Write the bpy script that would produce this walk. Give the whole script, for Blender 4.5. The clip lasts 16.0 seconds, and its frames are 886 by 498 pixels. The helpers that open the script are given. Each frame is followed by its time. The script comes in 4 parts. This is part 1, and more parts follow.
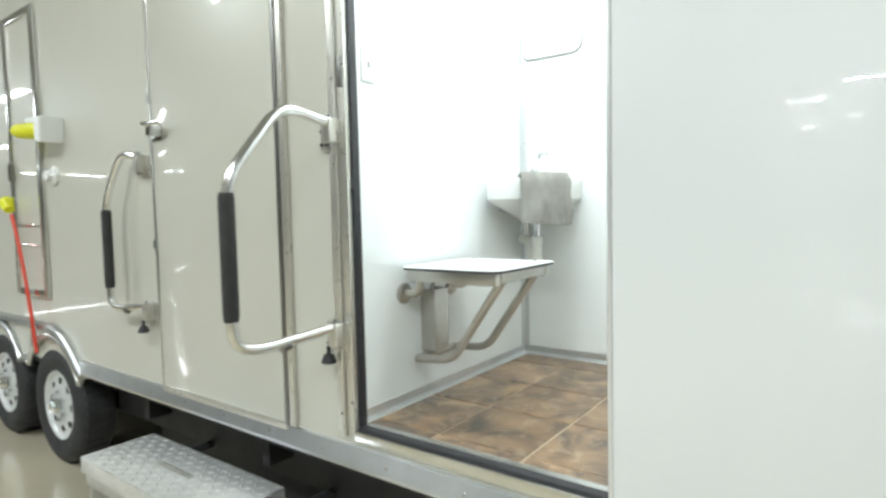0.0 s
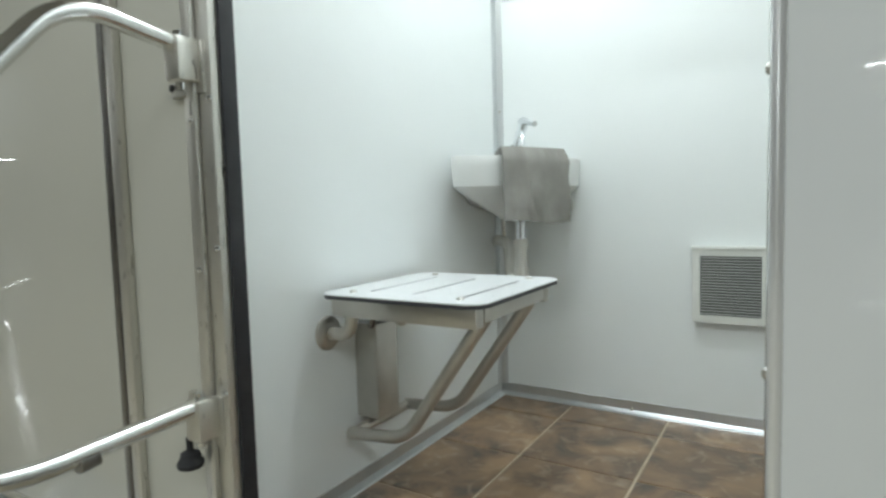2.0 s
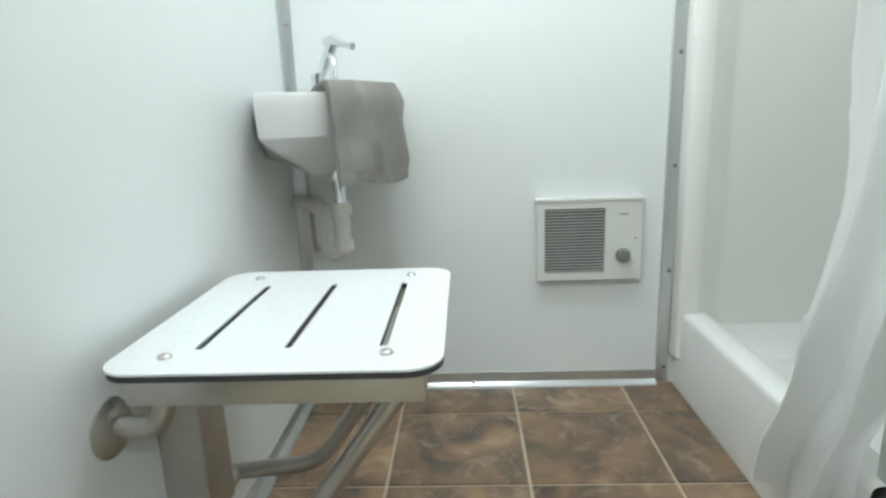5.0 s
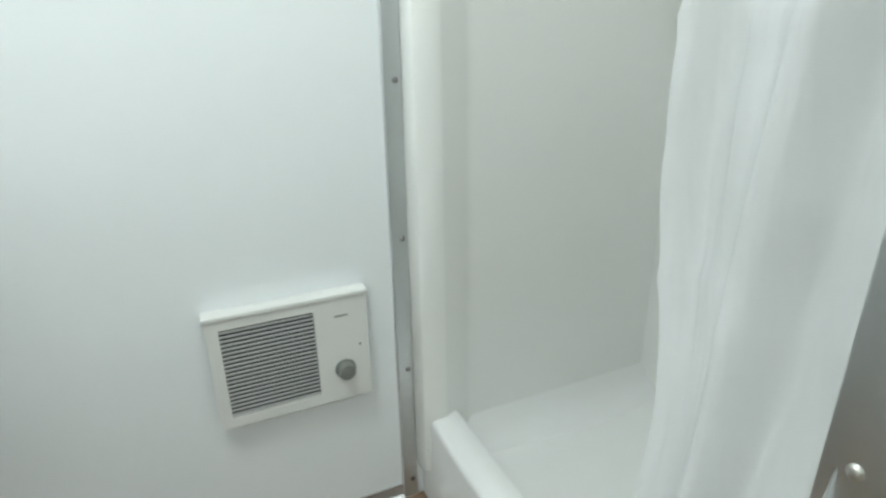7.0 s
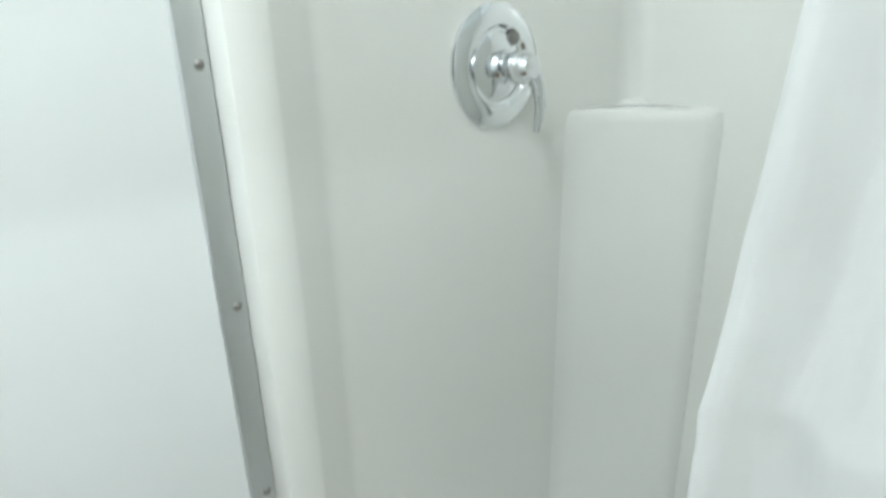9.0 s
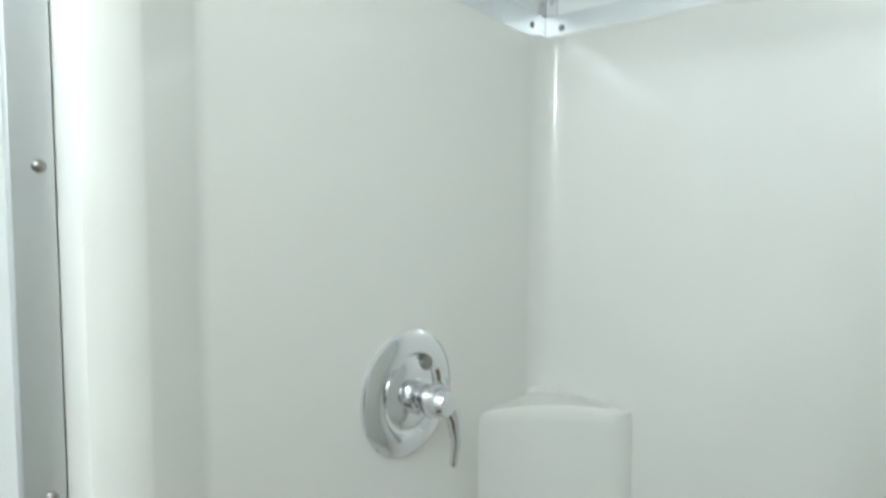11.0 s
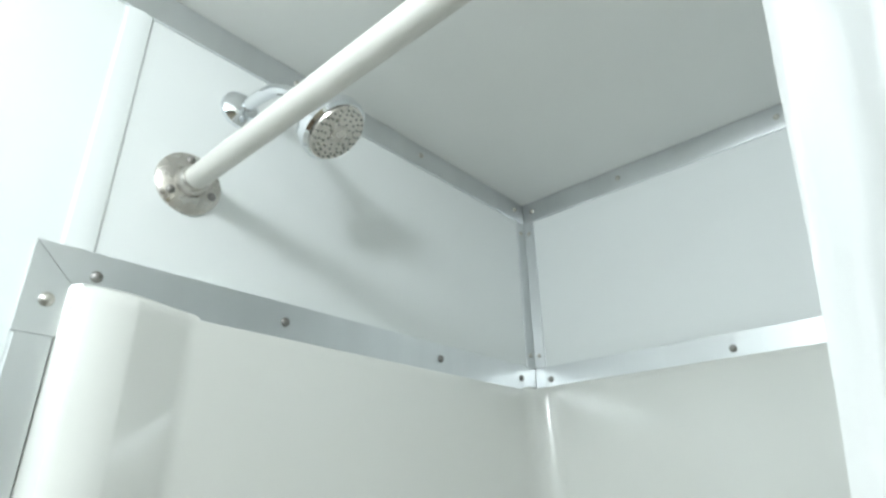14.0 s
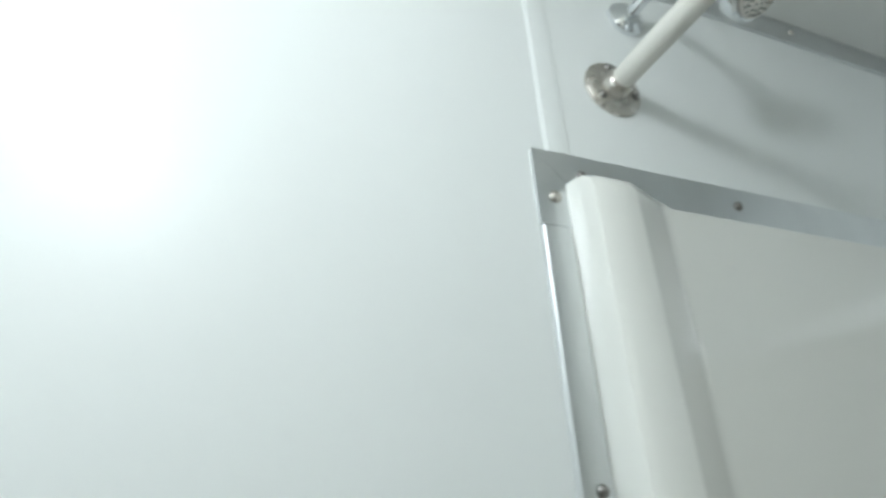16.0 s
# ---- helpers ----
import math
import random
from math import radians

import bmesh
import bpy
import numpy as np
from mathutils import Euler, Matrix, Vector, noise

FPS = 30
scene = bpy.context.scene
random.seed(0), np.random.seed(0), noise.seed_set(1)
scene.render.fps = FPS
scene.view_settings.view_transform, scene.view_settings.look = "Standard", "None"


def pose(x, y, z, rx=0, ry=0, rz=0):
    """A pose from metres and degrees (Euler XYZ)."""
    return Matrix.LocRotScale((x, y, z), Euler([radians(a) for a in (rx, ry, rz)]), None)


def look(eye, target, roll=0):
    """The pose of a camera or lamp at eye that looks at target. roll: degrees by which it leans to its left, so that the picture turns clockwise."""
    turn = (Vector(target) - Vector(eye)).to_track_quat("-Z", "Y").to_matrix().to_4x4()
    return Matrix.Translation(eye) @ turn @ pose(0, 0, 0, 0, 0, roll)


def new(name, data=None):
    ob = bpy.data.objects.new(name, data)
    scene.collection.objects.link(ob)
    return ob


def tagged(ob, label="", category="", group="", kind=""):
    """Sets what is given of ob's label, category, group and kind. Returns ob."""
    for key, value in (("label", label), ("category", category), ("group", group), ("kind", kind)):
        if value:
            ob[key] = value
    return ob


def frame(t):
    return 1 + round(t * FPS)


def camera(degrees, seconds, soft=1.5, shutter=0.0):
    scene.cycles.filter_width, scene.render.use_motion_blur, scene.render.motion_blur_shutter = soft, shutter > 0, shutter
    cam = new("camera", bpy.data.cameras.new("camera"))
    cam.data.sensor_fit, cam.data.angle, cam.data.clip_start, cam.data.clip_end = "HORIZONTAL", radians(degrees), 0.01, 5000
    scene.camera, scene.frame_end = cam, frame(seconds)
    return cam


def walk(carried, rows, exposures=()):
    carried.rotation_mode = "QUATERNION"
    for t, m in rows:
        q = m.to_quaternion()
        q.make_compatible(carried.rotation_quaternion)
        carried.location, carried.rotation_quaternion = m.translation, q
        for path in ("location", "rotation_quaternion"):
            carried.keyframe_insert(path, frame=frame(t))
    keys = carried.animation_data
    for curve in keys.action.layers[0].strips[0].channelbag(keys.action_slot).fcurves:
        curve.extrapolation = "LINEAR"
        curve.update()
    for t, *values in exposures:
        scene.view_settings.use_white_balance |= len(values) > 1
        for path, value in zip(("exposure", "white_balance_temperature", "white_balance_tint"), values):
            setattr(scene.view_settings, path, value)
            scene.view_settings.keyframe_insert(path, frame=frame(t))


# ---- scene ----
# Axes: x along the trailer's side, y into the shower room, z up from the room's floor.
cam = camera(75.7, 16.0, soft=2.6, shutter=0.4)
PATH = [
    (0, (1.416, -2.618, 0.725), (0.229, -1.012, 0.606), -1.3),
    (0.5, (1.316, -2.377, 0.746), (0.16, -0.751, 0.608), -1.5),
    (1, (1.225, -2.233, 0.74), (0.068, -0.608, 0.604), -1.5),
    (1.5, (1.078, -2.085, 0.73), (-0.061, -0.447, 0.591), -1.5),
    (2, (0.965, -1.978, 0.724), (-0.082, -0.28, 0.582), -1.6),
    (2.5, (0.887, -1.87, 0.73), (-0.065, -0.123, 0.535), -2.1),
    (3, (0.813, -1.78, 0.75), (-0.042, 0.007, 0.474), -2.0),
    (5.5, (0.467, -1.58, 0.831), (0.505, 0.363, 0.36), -1.9),
    (6, (0.609, -1.433, 0.818), (0.784, 0.496, 0.322), -1.4),
    (6.5, (0.676, -1.13, 0.979), (1.26, 0.678, 0.354), -0.8),
    (7, (0.724, -1.018, 1.056), (1.474, 0.688, 0.328), -1.0),
    (7.5, (0.756, -0.925, 1.069), (1.607, 0.7, 0.271), -0.8),
    (8, (0.793, -0.8, 1.088), (1.742, 0.763, 0.277), -0.7),
    (8.5, (0.796, -0.754, 1.090), (1.928, 0.768, 0.458), -1.6),
    (8.7, (0.815, -0.739, 1.158), (1.978, 0.745, 0.491), -1.5),
    (10.8, (0.906, -0.605, 1.516), (2.453, 0.647, 1.317), 0.1),
    (11, (0.913, -0.608, 1.54), (2.457, 0.656, 1.405), 0.4),
    (11.5, (0.926, -0.647, 1.589), (2.42, 0.677, 1.709), -0.8),
    (12, (0.933, -0.663, 1.639), (2.403, 0.642, 2.011), -1.0),
    (12.5, (0.93, -0.668, 1.667), (2.372, 0.612, 2.2), -1.0),
    (13, (0.927, -0.682, 1.691), (2.328, 0.567, 2.384), -1.1),
    (13.5, (0.929, -0.682, 1.69), (2.305, 0.543, 2.468), -1.0),
    (14, (0.937, -0.674, 1.68), (2.302, 0.541, 2.492), -1.0),
    (14.5, (0.947, -0.634, 1.656), (2.292, 0.597, 2.478), -1.1),
    (15, (0.89, -0.548, 1.617), (2.121, 0.794, 2.443), -1.7),
    (15.5, (0.807, -0.483, 1.582), (1.776, 1.049, 2.427), -2.3),
    (16, (0.753, -0.456, 1.556), (1.446, 1.203, 2.431), -3.0),
]
walk(cam, [(t, look(eye, target, roll)) for t, eye, target, roll in PATH],
     exposures=[(0.0, 0.95), (1.0, 0.42), (2.0, 0.0), (3.0, -0.18), (5.5, 0.22), (6.0, 0.33), (7.0, -0.05), (8.5, 0.02), (11.0, -0.25), (14.0, -0.42), (15.0, -0.5), (16.0, -0.95)])

# ---- light ----
world = bpy.data.worlds.new("world")
scene.world = world
world.use_nodes = True
world.node_tree.nodes["Background"].inputs[0].default_value = (0.5, 0.5, 0.48, 1)
world.node_tree.nodes["Background"].inputs[1].default_value = 0.02


def area_lamp(name, m, sx, sy, watts, colour, shape="RECTANGLE"):
    d = bpy.data.lights.new(name, "AREA")
    d.shape, d.size, d.size_y, d.energy, d.color = shape, sx, sy, watts, colour
    o = new(name, d)
    o.matrix_world = m
    return o


GROUND, ROOF = -0.73, 4.9
bulb = bpy.data.lights.new("room_lamp", "POINT")
bulb.energy, bulb.color, bulb.shadow_soft_size = 25, (0.885, 0.962, 1.0), 0.075
LAMP_X, LAMP_Y = 0.5, -0.68
new("room_lamp", bulb).location = (LAMP_X, LAMP_Y, 2.228)
# (x, y, length, width, watts, lengthwise along y)
LAMP_SPOTS = [(-5.2, -5.0, 2.4, 0.16, 108, False), (-0.6, -5.0, 2.4, 0.16, 108, False), (4.0, -5.0, 2.4, 0.16, 108, False),
              (-9.0, -14.0, 2.4, 0.16, 108, False), (3.4, -14.0, 2.4, 0.16, 108, False), (1.4, -23.0, 1.8, 0.3, 300, False),
              (-1.9, -27.8, 2.2, 0.3, 300, False), (0.5, -39.0, 1.4, 0.4, 300, False), (-3.6, -45.0, 1.6, 0.4, 300, False),
              (-19.0, -6.2, 2.4, 0.3, 200, False), (-33.0, -9.9, 2.4, 0.3, 200, False), (-49.0, -18.3, 6.0, 0.5, 600, True)]
for lx, ly, ll, lw, watts, turned in LAMP_SPOTS:
    area_lamp("hall_lamp", pose(lx, ly, ROOF - 0.36, 0, 0, 90 if turned else 0), ll, lw, watts, (0.885, 0.98, 1.0))


# ---- materials ----
def mat(name, colour, rough=0.5, metal=0.0, vary=0.06, scale=6.0, bump=0.0, bump_scale=60.0, stretch=(1, 1, 1), coat=0.0,
        rough_vary=0.08, through_light=0.0, coat_rough=0.03):
    m = bpy.data.materials.new(name)
    m.use_nodes = True
    nt = m.node_tree
    n, l = nt.nodes, nt.links
    b = n["Principled BSDF"]
    b.inputs["Metallic"].default_value = metal
    b.inputs["Coat Weight"].default_value = coat
    b.inputs["Coat Roughness"].default_value = coat_rough
    tc = n.new("ShaderNodeTexCoord")
    mp = n.new("ShaderNodeMapping")
    mp.inputs["Scale"].default_value = stretch
    l.new(tc.outputs["Object"], mp.inputs["Vector"])
    big = n.new("ShaderNodeTexNoise")
    big.inputs["Scale"].default_value, big.inputs["Detail"].default_value = scale, 5
    fine = n.new("ShaderNodeTexNoise")
    fine.inputs["Scale"].default_value, fine.inputs["Detail"].default_value = bump_scale, 3
    l.new(mp.outputs[0], big.inputs["Vector"])
    l.new(mp.outputs[0], fine.inputs["Vector"])
    ramp = n.new("ShaderNodeValToRGB")
    ramp.color_ramp.elements[0].position, ramp.color_ramp.elements[1].position = 0.3, 0.7
    ramp.color_ramp.elements[0].color = (*[c * (1 - vary) for c in colour], 1)
    ramp.color_ramp.elements[1].color = (*[min(1, c * (1 + vary)) for c in colour], 1)
    l.new(big.outputs["Fac"], ramp.inputs[0])
    l.new(ramp.outputs[0], b.inputs["Base Color"])
    mr = n.new("ShaderNodeMapRange")
    mr.inputs["To Min"].default_value, mr.inputs["To Max"].default_value = max(0.02, rough - rough_vary), min(1, rough + rough_vary)
    l.new(fine.outputs["Fac"], mr.inputs["Value"])
    l.new(mr.outputs[0], b.inputs["Roughness"])
    if bump:
        bp = n.new("ShaderNodeBump")
        bp.inputs["Strength"].default_value, bp.inputs["Distance"].default_value = bump, 0.004
        l.new(fine.outputs["Fac"], bp.inputs["Height"])
        l.new(bp.outputs[0], b.inputs["Normal"])
    if through_light:
        tr, mx = n.new("ShaderNodeBsdfTranslucent"), n.new("ShaderNodeMixShader")
        tr.inputs[0].default_value = (*colour, 1)
        mx.inputs[0].default_value = through_light
        l.new(b.outputs[0], mx.inputs[1])
        l.new(tr.outputs[0], mx.inputs[2])
        l.new(mx.outputs[0], n["Material Output"].inputs["Surface"])
    return m


def tile_material():
    """Brown slate-look vinyl tile, each with its own veins and tone."""
    m = bpy.data.materials.new("slate_look_tile")
    m.use_nodes = True
    n, l = m.node_tree.nodes, m.node_tree.links
    b = n["Principled BSDF"]
    tc, oi = n.new("ShaderNodeTexCoord"), n.new("ShaderNodeObjectInfo")
    off = n.new("ShaderNodeVectorMath")
    off.operation = "MULTIPLY_ADD"
    comb = n.new("ShaderNodeCombineXYZ")
    mul = n.new("ShaderNodeMath")
    mul.operation, mul.inputs[1].default_value = "MULTIPLY", 37.0
    l.new(oi.outputs["Random"], mul.inputs[0])
    for k in range(3):
        l.new(mul.outputs[0], comb.inputs[k])
    off.inputs[1].default_value = (1, 1, 1)
    l.new(tc.outputs["Object"], off.inputs[0])
    l.new(comb.outputs[0], off.inputs[2])
    a, v = n.new("ShaderNodeTexNoise"), n.new("ShaderNodeTexNoise")
    a.inputs["Scale"].default_value, a.inputs["Detail"].default_value, a.inputs["Distortion"].default_value = 6.0, 8, 0.8
    v.inputs["Scale"].default_value, v.inputs["Detail"].default_value, v.inputs["Distortion"].default_value = 15.0, 9, 1.3
    l.new(off.outputs[0], a.inputs["Vector"])
    l.new(off.outputs[0], v.inputs["Vector"])
    r1, r2 = n.new("ShaderNodeValToRGB"), n.new("ShaderNodeValToRGB")
    e = r1.color_ramp.elements
    e[0].position, e[0].color = 0.34, (0.085, 0.068, 0.056, 1)
    e[1].position, e[1].color = 0.66, (0.36, 0.235, 0.135, 1)
    mid = e.new(0.5)
    mid.color = (0.225, 0.148, 0.094, 1)
    l.new(a.outputs["Fac"], r1.inputs[0])
    r2.color_ramp.elements[0].position, r2.color_ramp.elements[0].color = 0.53, (0, 0, 0, 1)
    r2.color_ramp.elements[1].position, r2.color_ramp.elements[1].color = 0.75, (0.55, 0.55, 0.55, 1)
    l.new(v.outputs["Fac"], r2.inputs[0])
    mix = n.new("ShaderNodeMixRGB")
    mix.inputs[2].default_value = (0.52, 0.42, 0.3, 1)
    l.new(r2.outputs[0], mix.inputs[0])
    l.new(r1.outputs[0], mix.inputs[1])
    hs = n.new("ShaderNodeHueSaturation")
    vr = n.new("ShaderNodeMapRange")
    vr.inputs["To Min"].default_value, vr.inputs["To Max"].default_value = 0.75, 1.2
    l.new(oi.outputs["Random"], vr.inputs["Value"])
    l.new(vr.outputs[0], hs.inputs["Value"])
    l.new(mix.outputs[0], hs.inputs["Color"])
    l.new(hs.outputs[0], b.inputs["Base Color"])
    b.inputs["Roughness"].default_value = 0.3
    bp = n.new("ShaderNodeBump")
    bp.inputs["Strength"].default_value, bp.inputs["Distance"].default_value = 0.35, 0.003
    l.new(v.outputs["Fac"], bp.inputs["Height"])
    l.new(bp.outputs[0], b.inputs["Normal"])
    return m


def mirror_material():
    m = bpy.data.materials.new("mirror_glass")
    m.use_nodes = True
    b = m.node_tree.nodes["Principled BSDF"]
    b.inputs["Base Color"].default_value, b.inputs["Metallic"].default_value, b.inputs["Roughness"].default_value = (0.85, 0.88, 0.87, 1), 1, 0.02
    return m


WALL = mat("white_wall_panel", (0.865, 0.895, 0.888), 0.4, vary=0.015, scale=2.2, bump=0.05, bump_scale=75)
CEIL = mat("white_ceiling_panel", (0.87, 0.885, 0.86), 0.5, vary=0.02, scale=2.5, bump=0.06, bump_scale=120)
GEL = mat("cream_gelcoat", (0.855, 0.86, 0.82), 0.16, vary=0.012, scale=2.0, bump=0.03, bump_scale=25, coat=0.6, coat_rough=0.02)
PAN = mat("white_acrylic_pan", (0.88, 0.885, 0.86), 0.22, vary=0.015, scale=5, bump=0.05, bump_scale=150, coat=0.2)
ALU = mat("mill_aluminium", (0.72, 0.74, 0.75), 0.33, 1.0, vary=0.06, scale=9, bump=0.04, bump_scale=140, stretch=(1, 1, 0.15))
POLISHED = mat("polished_aluminium", (0.78, 0.78, 0.76), 0.2, 1.0, vary=0.05, scale=8, bump=0.02, bump_scale=90)
TRIM = mat("satin_aluminium_trim", (0.66, 0.64, 0.59), 0.3, 0.75, vary=0.05, scale=9, bump=0.03, bump_scale=120, stretch=(1, 1, 0.15))
EDGE = mat("bright_aluminium_channel", (0.88, 0.89, 0.9), 0.24, 0.5, vary=0.04, scale=9, bump=0.03, bump_scale=60, stretch=(1, 1, 0.2))
CHROME = mat("chrome", (0.8, 0.82, 0.84), 0.06, 1.0, vary=0.02, scale=10, rough_vary=0.03)
STEEL = mat("brushed_steel", (0.56, 0.54, 0.5), 0.33, 1.0, vary=0.08, scale=14, bump=0.05, bump_scale=220)
SATIN = mat("satin_nickel", (0.62, 0.59, 0.55), 0.28, 1.0, vary=0.06, scale=18)
DARKMETAL = mat("dark_screw_metal", (0.28, 0.27, 0.26), 0.35, 1.0, vary=0.1, scale=60)
SKIN = mat("painted_aluminium_skin", (0.56, 0.55, 0.485), 0.36, 0.0, vary=0.025, scale=1.1, bump=0.03, bump_scale=5, coat=0.7, coat_rough=0.008)
DOORWHITE = mat("glossy_white_door_skin", (0.8, 0.82, 0.83), 0.3, vary=0.015, scale=1.6, bump=0.02, bump_scale=4, coat=1.0, coat_rough=0.006, rough_vary=0.04)
BLACK = mat("black_rubber", (0.025, 0.025, 0.028), 0.6, vary=0.2, scale=20, bump=0.1, bump_scale=120)
FOAM = mat("black_foam_grip", (0.035, 0.034, 0.034), 0.85, vary=0.15, scale=30, bump=0.4, bump_scale=300)
TYRE = mat("tyre_rubber", (0.03, 0.03, 0.031), 0.72, vary=0.25, scale=12, bump=0.2, bump_scale=90)
RIM = mat("silver_painted_rim", (0.66, 0.67, 0.67), 0.3, 0.25, vary=0.06, scale=14)
UNDER = mat("black_chassis_paint", (0.018, 0.018, 0.02), 0.6, vary=0.3, scale=7, bump=0.1)
DIAMOND = mat("tread_plate_aluminium", (0.82, 0.83, 0.84), 0.3, 0.7, vary=0.08, scale=12, bump=0.05, bump_scale=160)
CERAMIC = mat("white_ceramic", (0.78, 0.79, 0.77), 0.14, vary=0.01, scale=3, coat=0.3)
PHENOLIC = mat("white_phenolic_seat", (0.84, 0.86, 0.87), 0.3, vary=0.015, scale=6, bump=0.03, bump_scale=200)
PHENEDGE = mat("black_phenolic_core", (0.05, 0.05, 0.055), 0.5, vary=0.1, scale=30)
ENAMEL = mat("off_white_enamel", (0.76, 0.77, 0.73), 0.38, vary=0.015, scale=8)
# near-black colour that stands in for the shade inside recesses
SHADE = mat("cavity_shade_black", (0.05, 0.05, 0.05), 0.8, vary=0.1, scale=10)
SLAT = mat("grey_enamel_slat", (0.52, 0.53, 0.51), 0.4, vary=0.03, scale=20)
GREYKNOB = mat("grey_plastic", (0.2, 0.21, 0.19), 0.45, vary=0.06, scale=30)
CURTAIN = mat("white_vinyl_curtain", (0.88, 0.89, 0.885), 0.4, vary=0.02, scale=7, bump=0.6, bump_scale=22, through_light=0.4)
TOWEL = mat("grey_terry_towel", (0.31, 0.3, 0.275), 0.95, vary=0.14, scale=11, bump=1.0, bump_scale=260)
PVC = mat("white_pvc", (0.8, 0.79, 0.74), 0.4, vary=0.03, scale=10)
GROUT = mat("pale_grout", (0.54, 0.45, 0.335), 0.8, vary=0.12, scale=25, bump=0.3, bump_scale=200)
CONCRETE = mat("sealed_concrete", (0.56, 0.5, 0.38), 0.2, vary=0.12, scale=0.9, bump=0.06, bump_scale=40, coat=0.9, coat_rough=0.02)
HALLWALL = mat("pale_hall_sheeting", (0.42, 0.41, 0.38), 0.6, vary=0.06, scale=0.6, bump=0.15, bump_scale=3)
YELLOW = mat("yellow_plastic", (0.72, 0.72, 0.02), 0.4, vary=0.05, scale=20)
RED = mat("red_cord", (0.7, 0.06, 0.03), 0.45, vary=0.06, scale=30)
WHITEPL = mat("white_plastic", (0.8, 0.8, 0.78), 0.35, vary=0.02, scale=15)
TILE = tile_material()
MIRROR = mirror_material()


# ---- mesh helpers ----
def thing(name, base, label, category, group="", kind=""):
    o = new(name)
    o.empty_display_size = 0.05
    o.location = base
    return tagged(o, label, category, group, kind)


def root_of(o):
    p = Vector((0, 0, 0))
    while o is not None:
        p = p + o.location
        o = o.parent
    return p


def finish(bm, name, material, smooth=True, turn=True):
    if turn:
        bmesh.ops.recalc_face_normals(bm, faces=bm.faces)
    me = bpy.data.meshes.new(name)
    bm.to_mesh(me)
    bm.free()
    me.materials.append(material)
    if smooth:
        for p in me.polygons:
            p.use_smooth = True
        me.set_sharp_from_angle(angle=radians(38))
    return me


def part(name, bm, material, parent, label="", smooth=True):
    """One mesh, given in world metres, as a part of a thing or of a part."""
    me = finish(bm, name, material, smooth)
    me.transform(Matrix.Translation(-root_of(parent)))
    o = new(name, me)
    o.parent = parent
    return tagged(o, label)


def solid(name, bm, material, label, category, group="", kind="", smooth=True):
    return tagged(new(name, finish(bm, name, material, smooth)), label, category, group, kind)


def box(x0, x1, y0, y1, z0, z1, bevel=0.0, seg=2, bm=None):
    own = bm is None
    b = bmesh.new()
    r = bmesh.ops.create_cube(b, size=1.0)
    for v in r["verts"]:
        v.co = Vector((x0 + (v.co.x + 0.5) * (x1 - x0), y0 + (v.co.y + 0.5) * (y1 - y0), z0 + (v.co.z + 0.5) * (z1 - z0)))
    if bevel:
        bmesh.ops.bevel(b, geom=list(b.edges), offset=bevel, segments=seg, affect="EDGES", profile=0.6)
    if own:
        return b
    join(bm, b)
    return bm


def join(bm, other):
    me = bpy.data.meshes.new("tmp")
    other.to_mesh(me)
    other.free()
    bm.from_mesh(me)
    bpy.data.meshes.remove(me)
    return bm


def fillet(pts, r, n=6):
    """A polyline with its inner corners rounded."""
    pts = [Vector(p) for p in pts]
    out = [pts[0]]
    for a, b, c in zip(pts, pts[1:], pts[2:]):
        d1, d2 = min(r, (a - b).length * 0.48), min(r, (c - b).length * 0.48)
        p, q = b + (a - b).normalized() * d1, b + (c - b).normalized() * d2
        for k in range(n + 1):
            s = k / n
            out.append(p.lerp(b, s).lerp(b.lerp(q, s), s))
    out.append(pts[-1])
    return out


def tube(pts, r, seg=14, bm=None, cap=True):
    bm = bm or bmesh.new()
    pts = [Vector(p) for p in pts]
    rad = r if isinstance(r, (list, tuple)) else [r] * len(pts)
    up, rings = None, []
    for i, p in enumerate(pts):
        d = (pts[min(i + 1, len(pts) - 1)] - pts[max(i - 1, 0)]).normalized()
        if up is None:
            up = d.orthogonal().normalized()
        up = (up - d * up.dot(d)).normalized()
        side = d.cross(up)
        rings.append([bm.verts.new(p + (up * math.cos(a) + side * math.sin(a)) * rad[i]) for a in [2 * math.pi * k / seg for k in range(seg)]])
    for a, b in zip(rings, rings[1:]):
        for k in range(seg):
            bm.faces.new((a[k], a[(k + 1) % seg], b[(k + 1) % seg], b[k]))
    if cap:
        bm.faces.new(rings[0])
        bm.faces.new(rings[-1])
    return bm


def lathe(origin, axis, profile, seg=28, bm=None):
    """profile: (radius, distance along the axis) rows."""
    return _lathe(Vector(origin), Vector(axis).normalized(), profile, seg, bm)


def _lathe(o, d, profile, seg, bm, cap=True):
    bm = bm or bmesh.new()
    u = d.orthogonal().normalized()
    w = d.cross(u)
    rings = [[bm.verts.new(o + d * h + (u * math.cos(2 * math.pi * k / seg) + w * math.sin(2 * math.pi * k / seg)) * max(r, 0.0003))
              for k in range(seg)] for r, h in profile]
    for a, b in zip(rings, rings[1:]):
        for k in range(seg):
            bm.faces.new((a[k], a[(k + 1) % seg], b[(k + 1) % seg], b[k]))
    if cap:
        bm.faces.new(rings[0])
        bm.faces.new(rings[-1])
    return bm


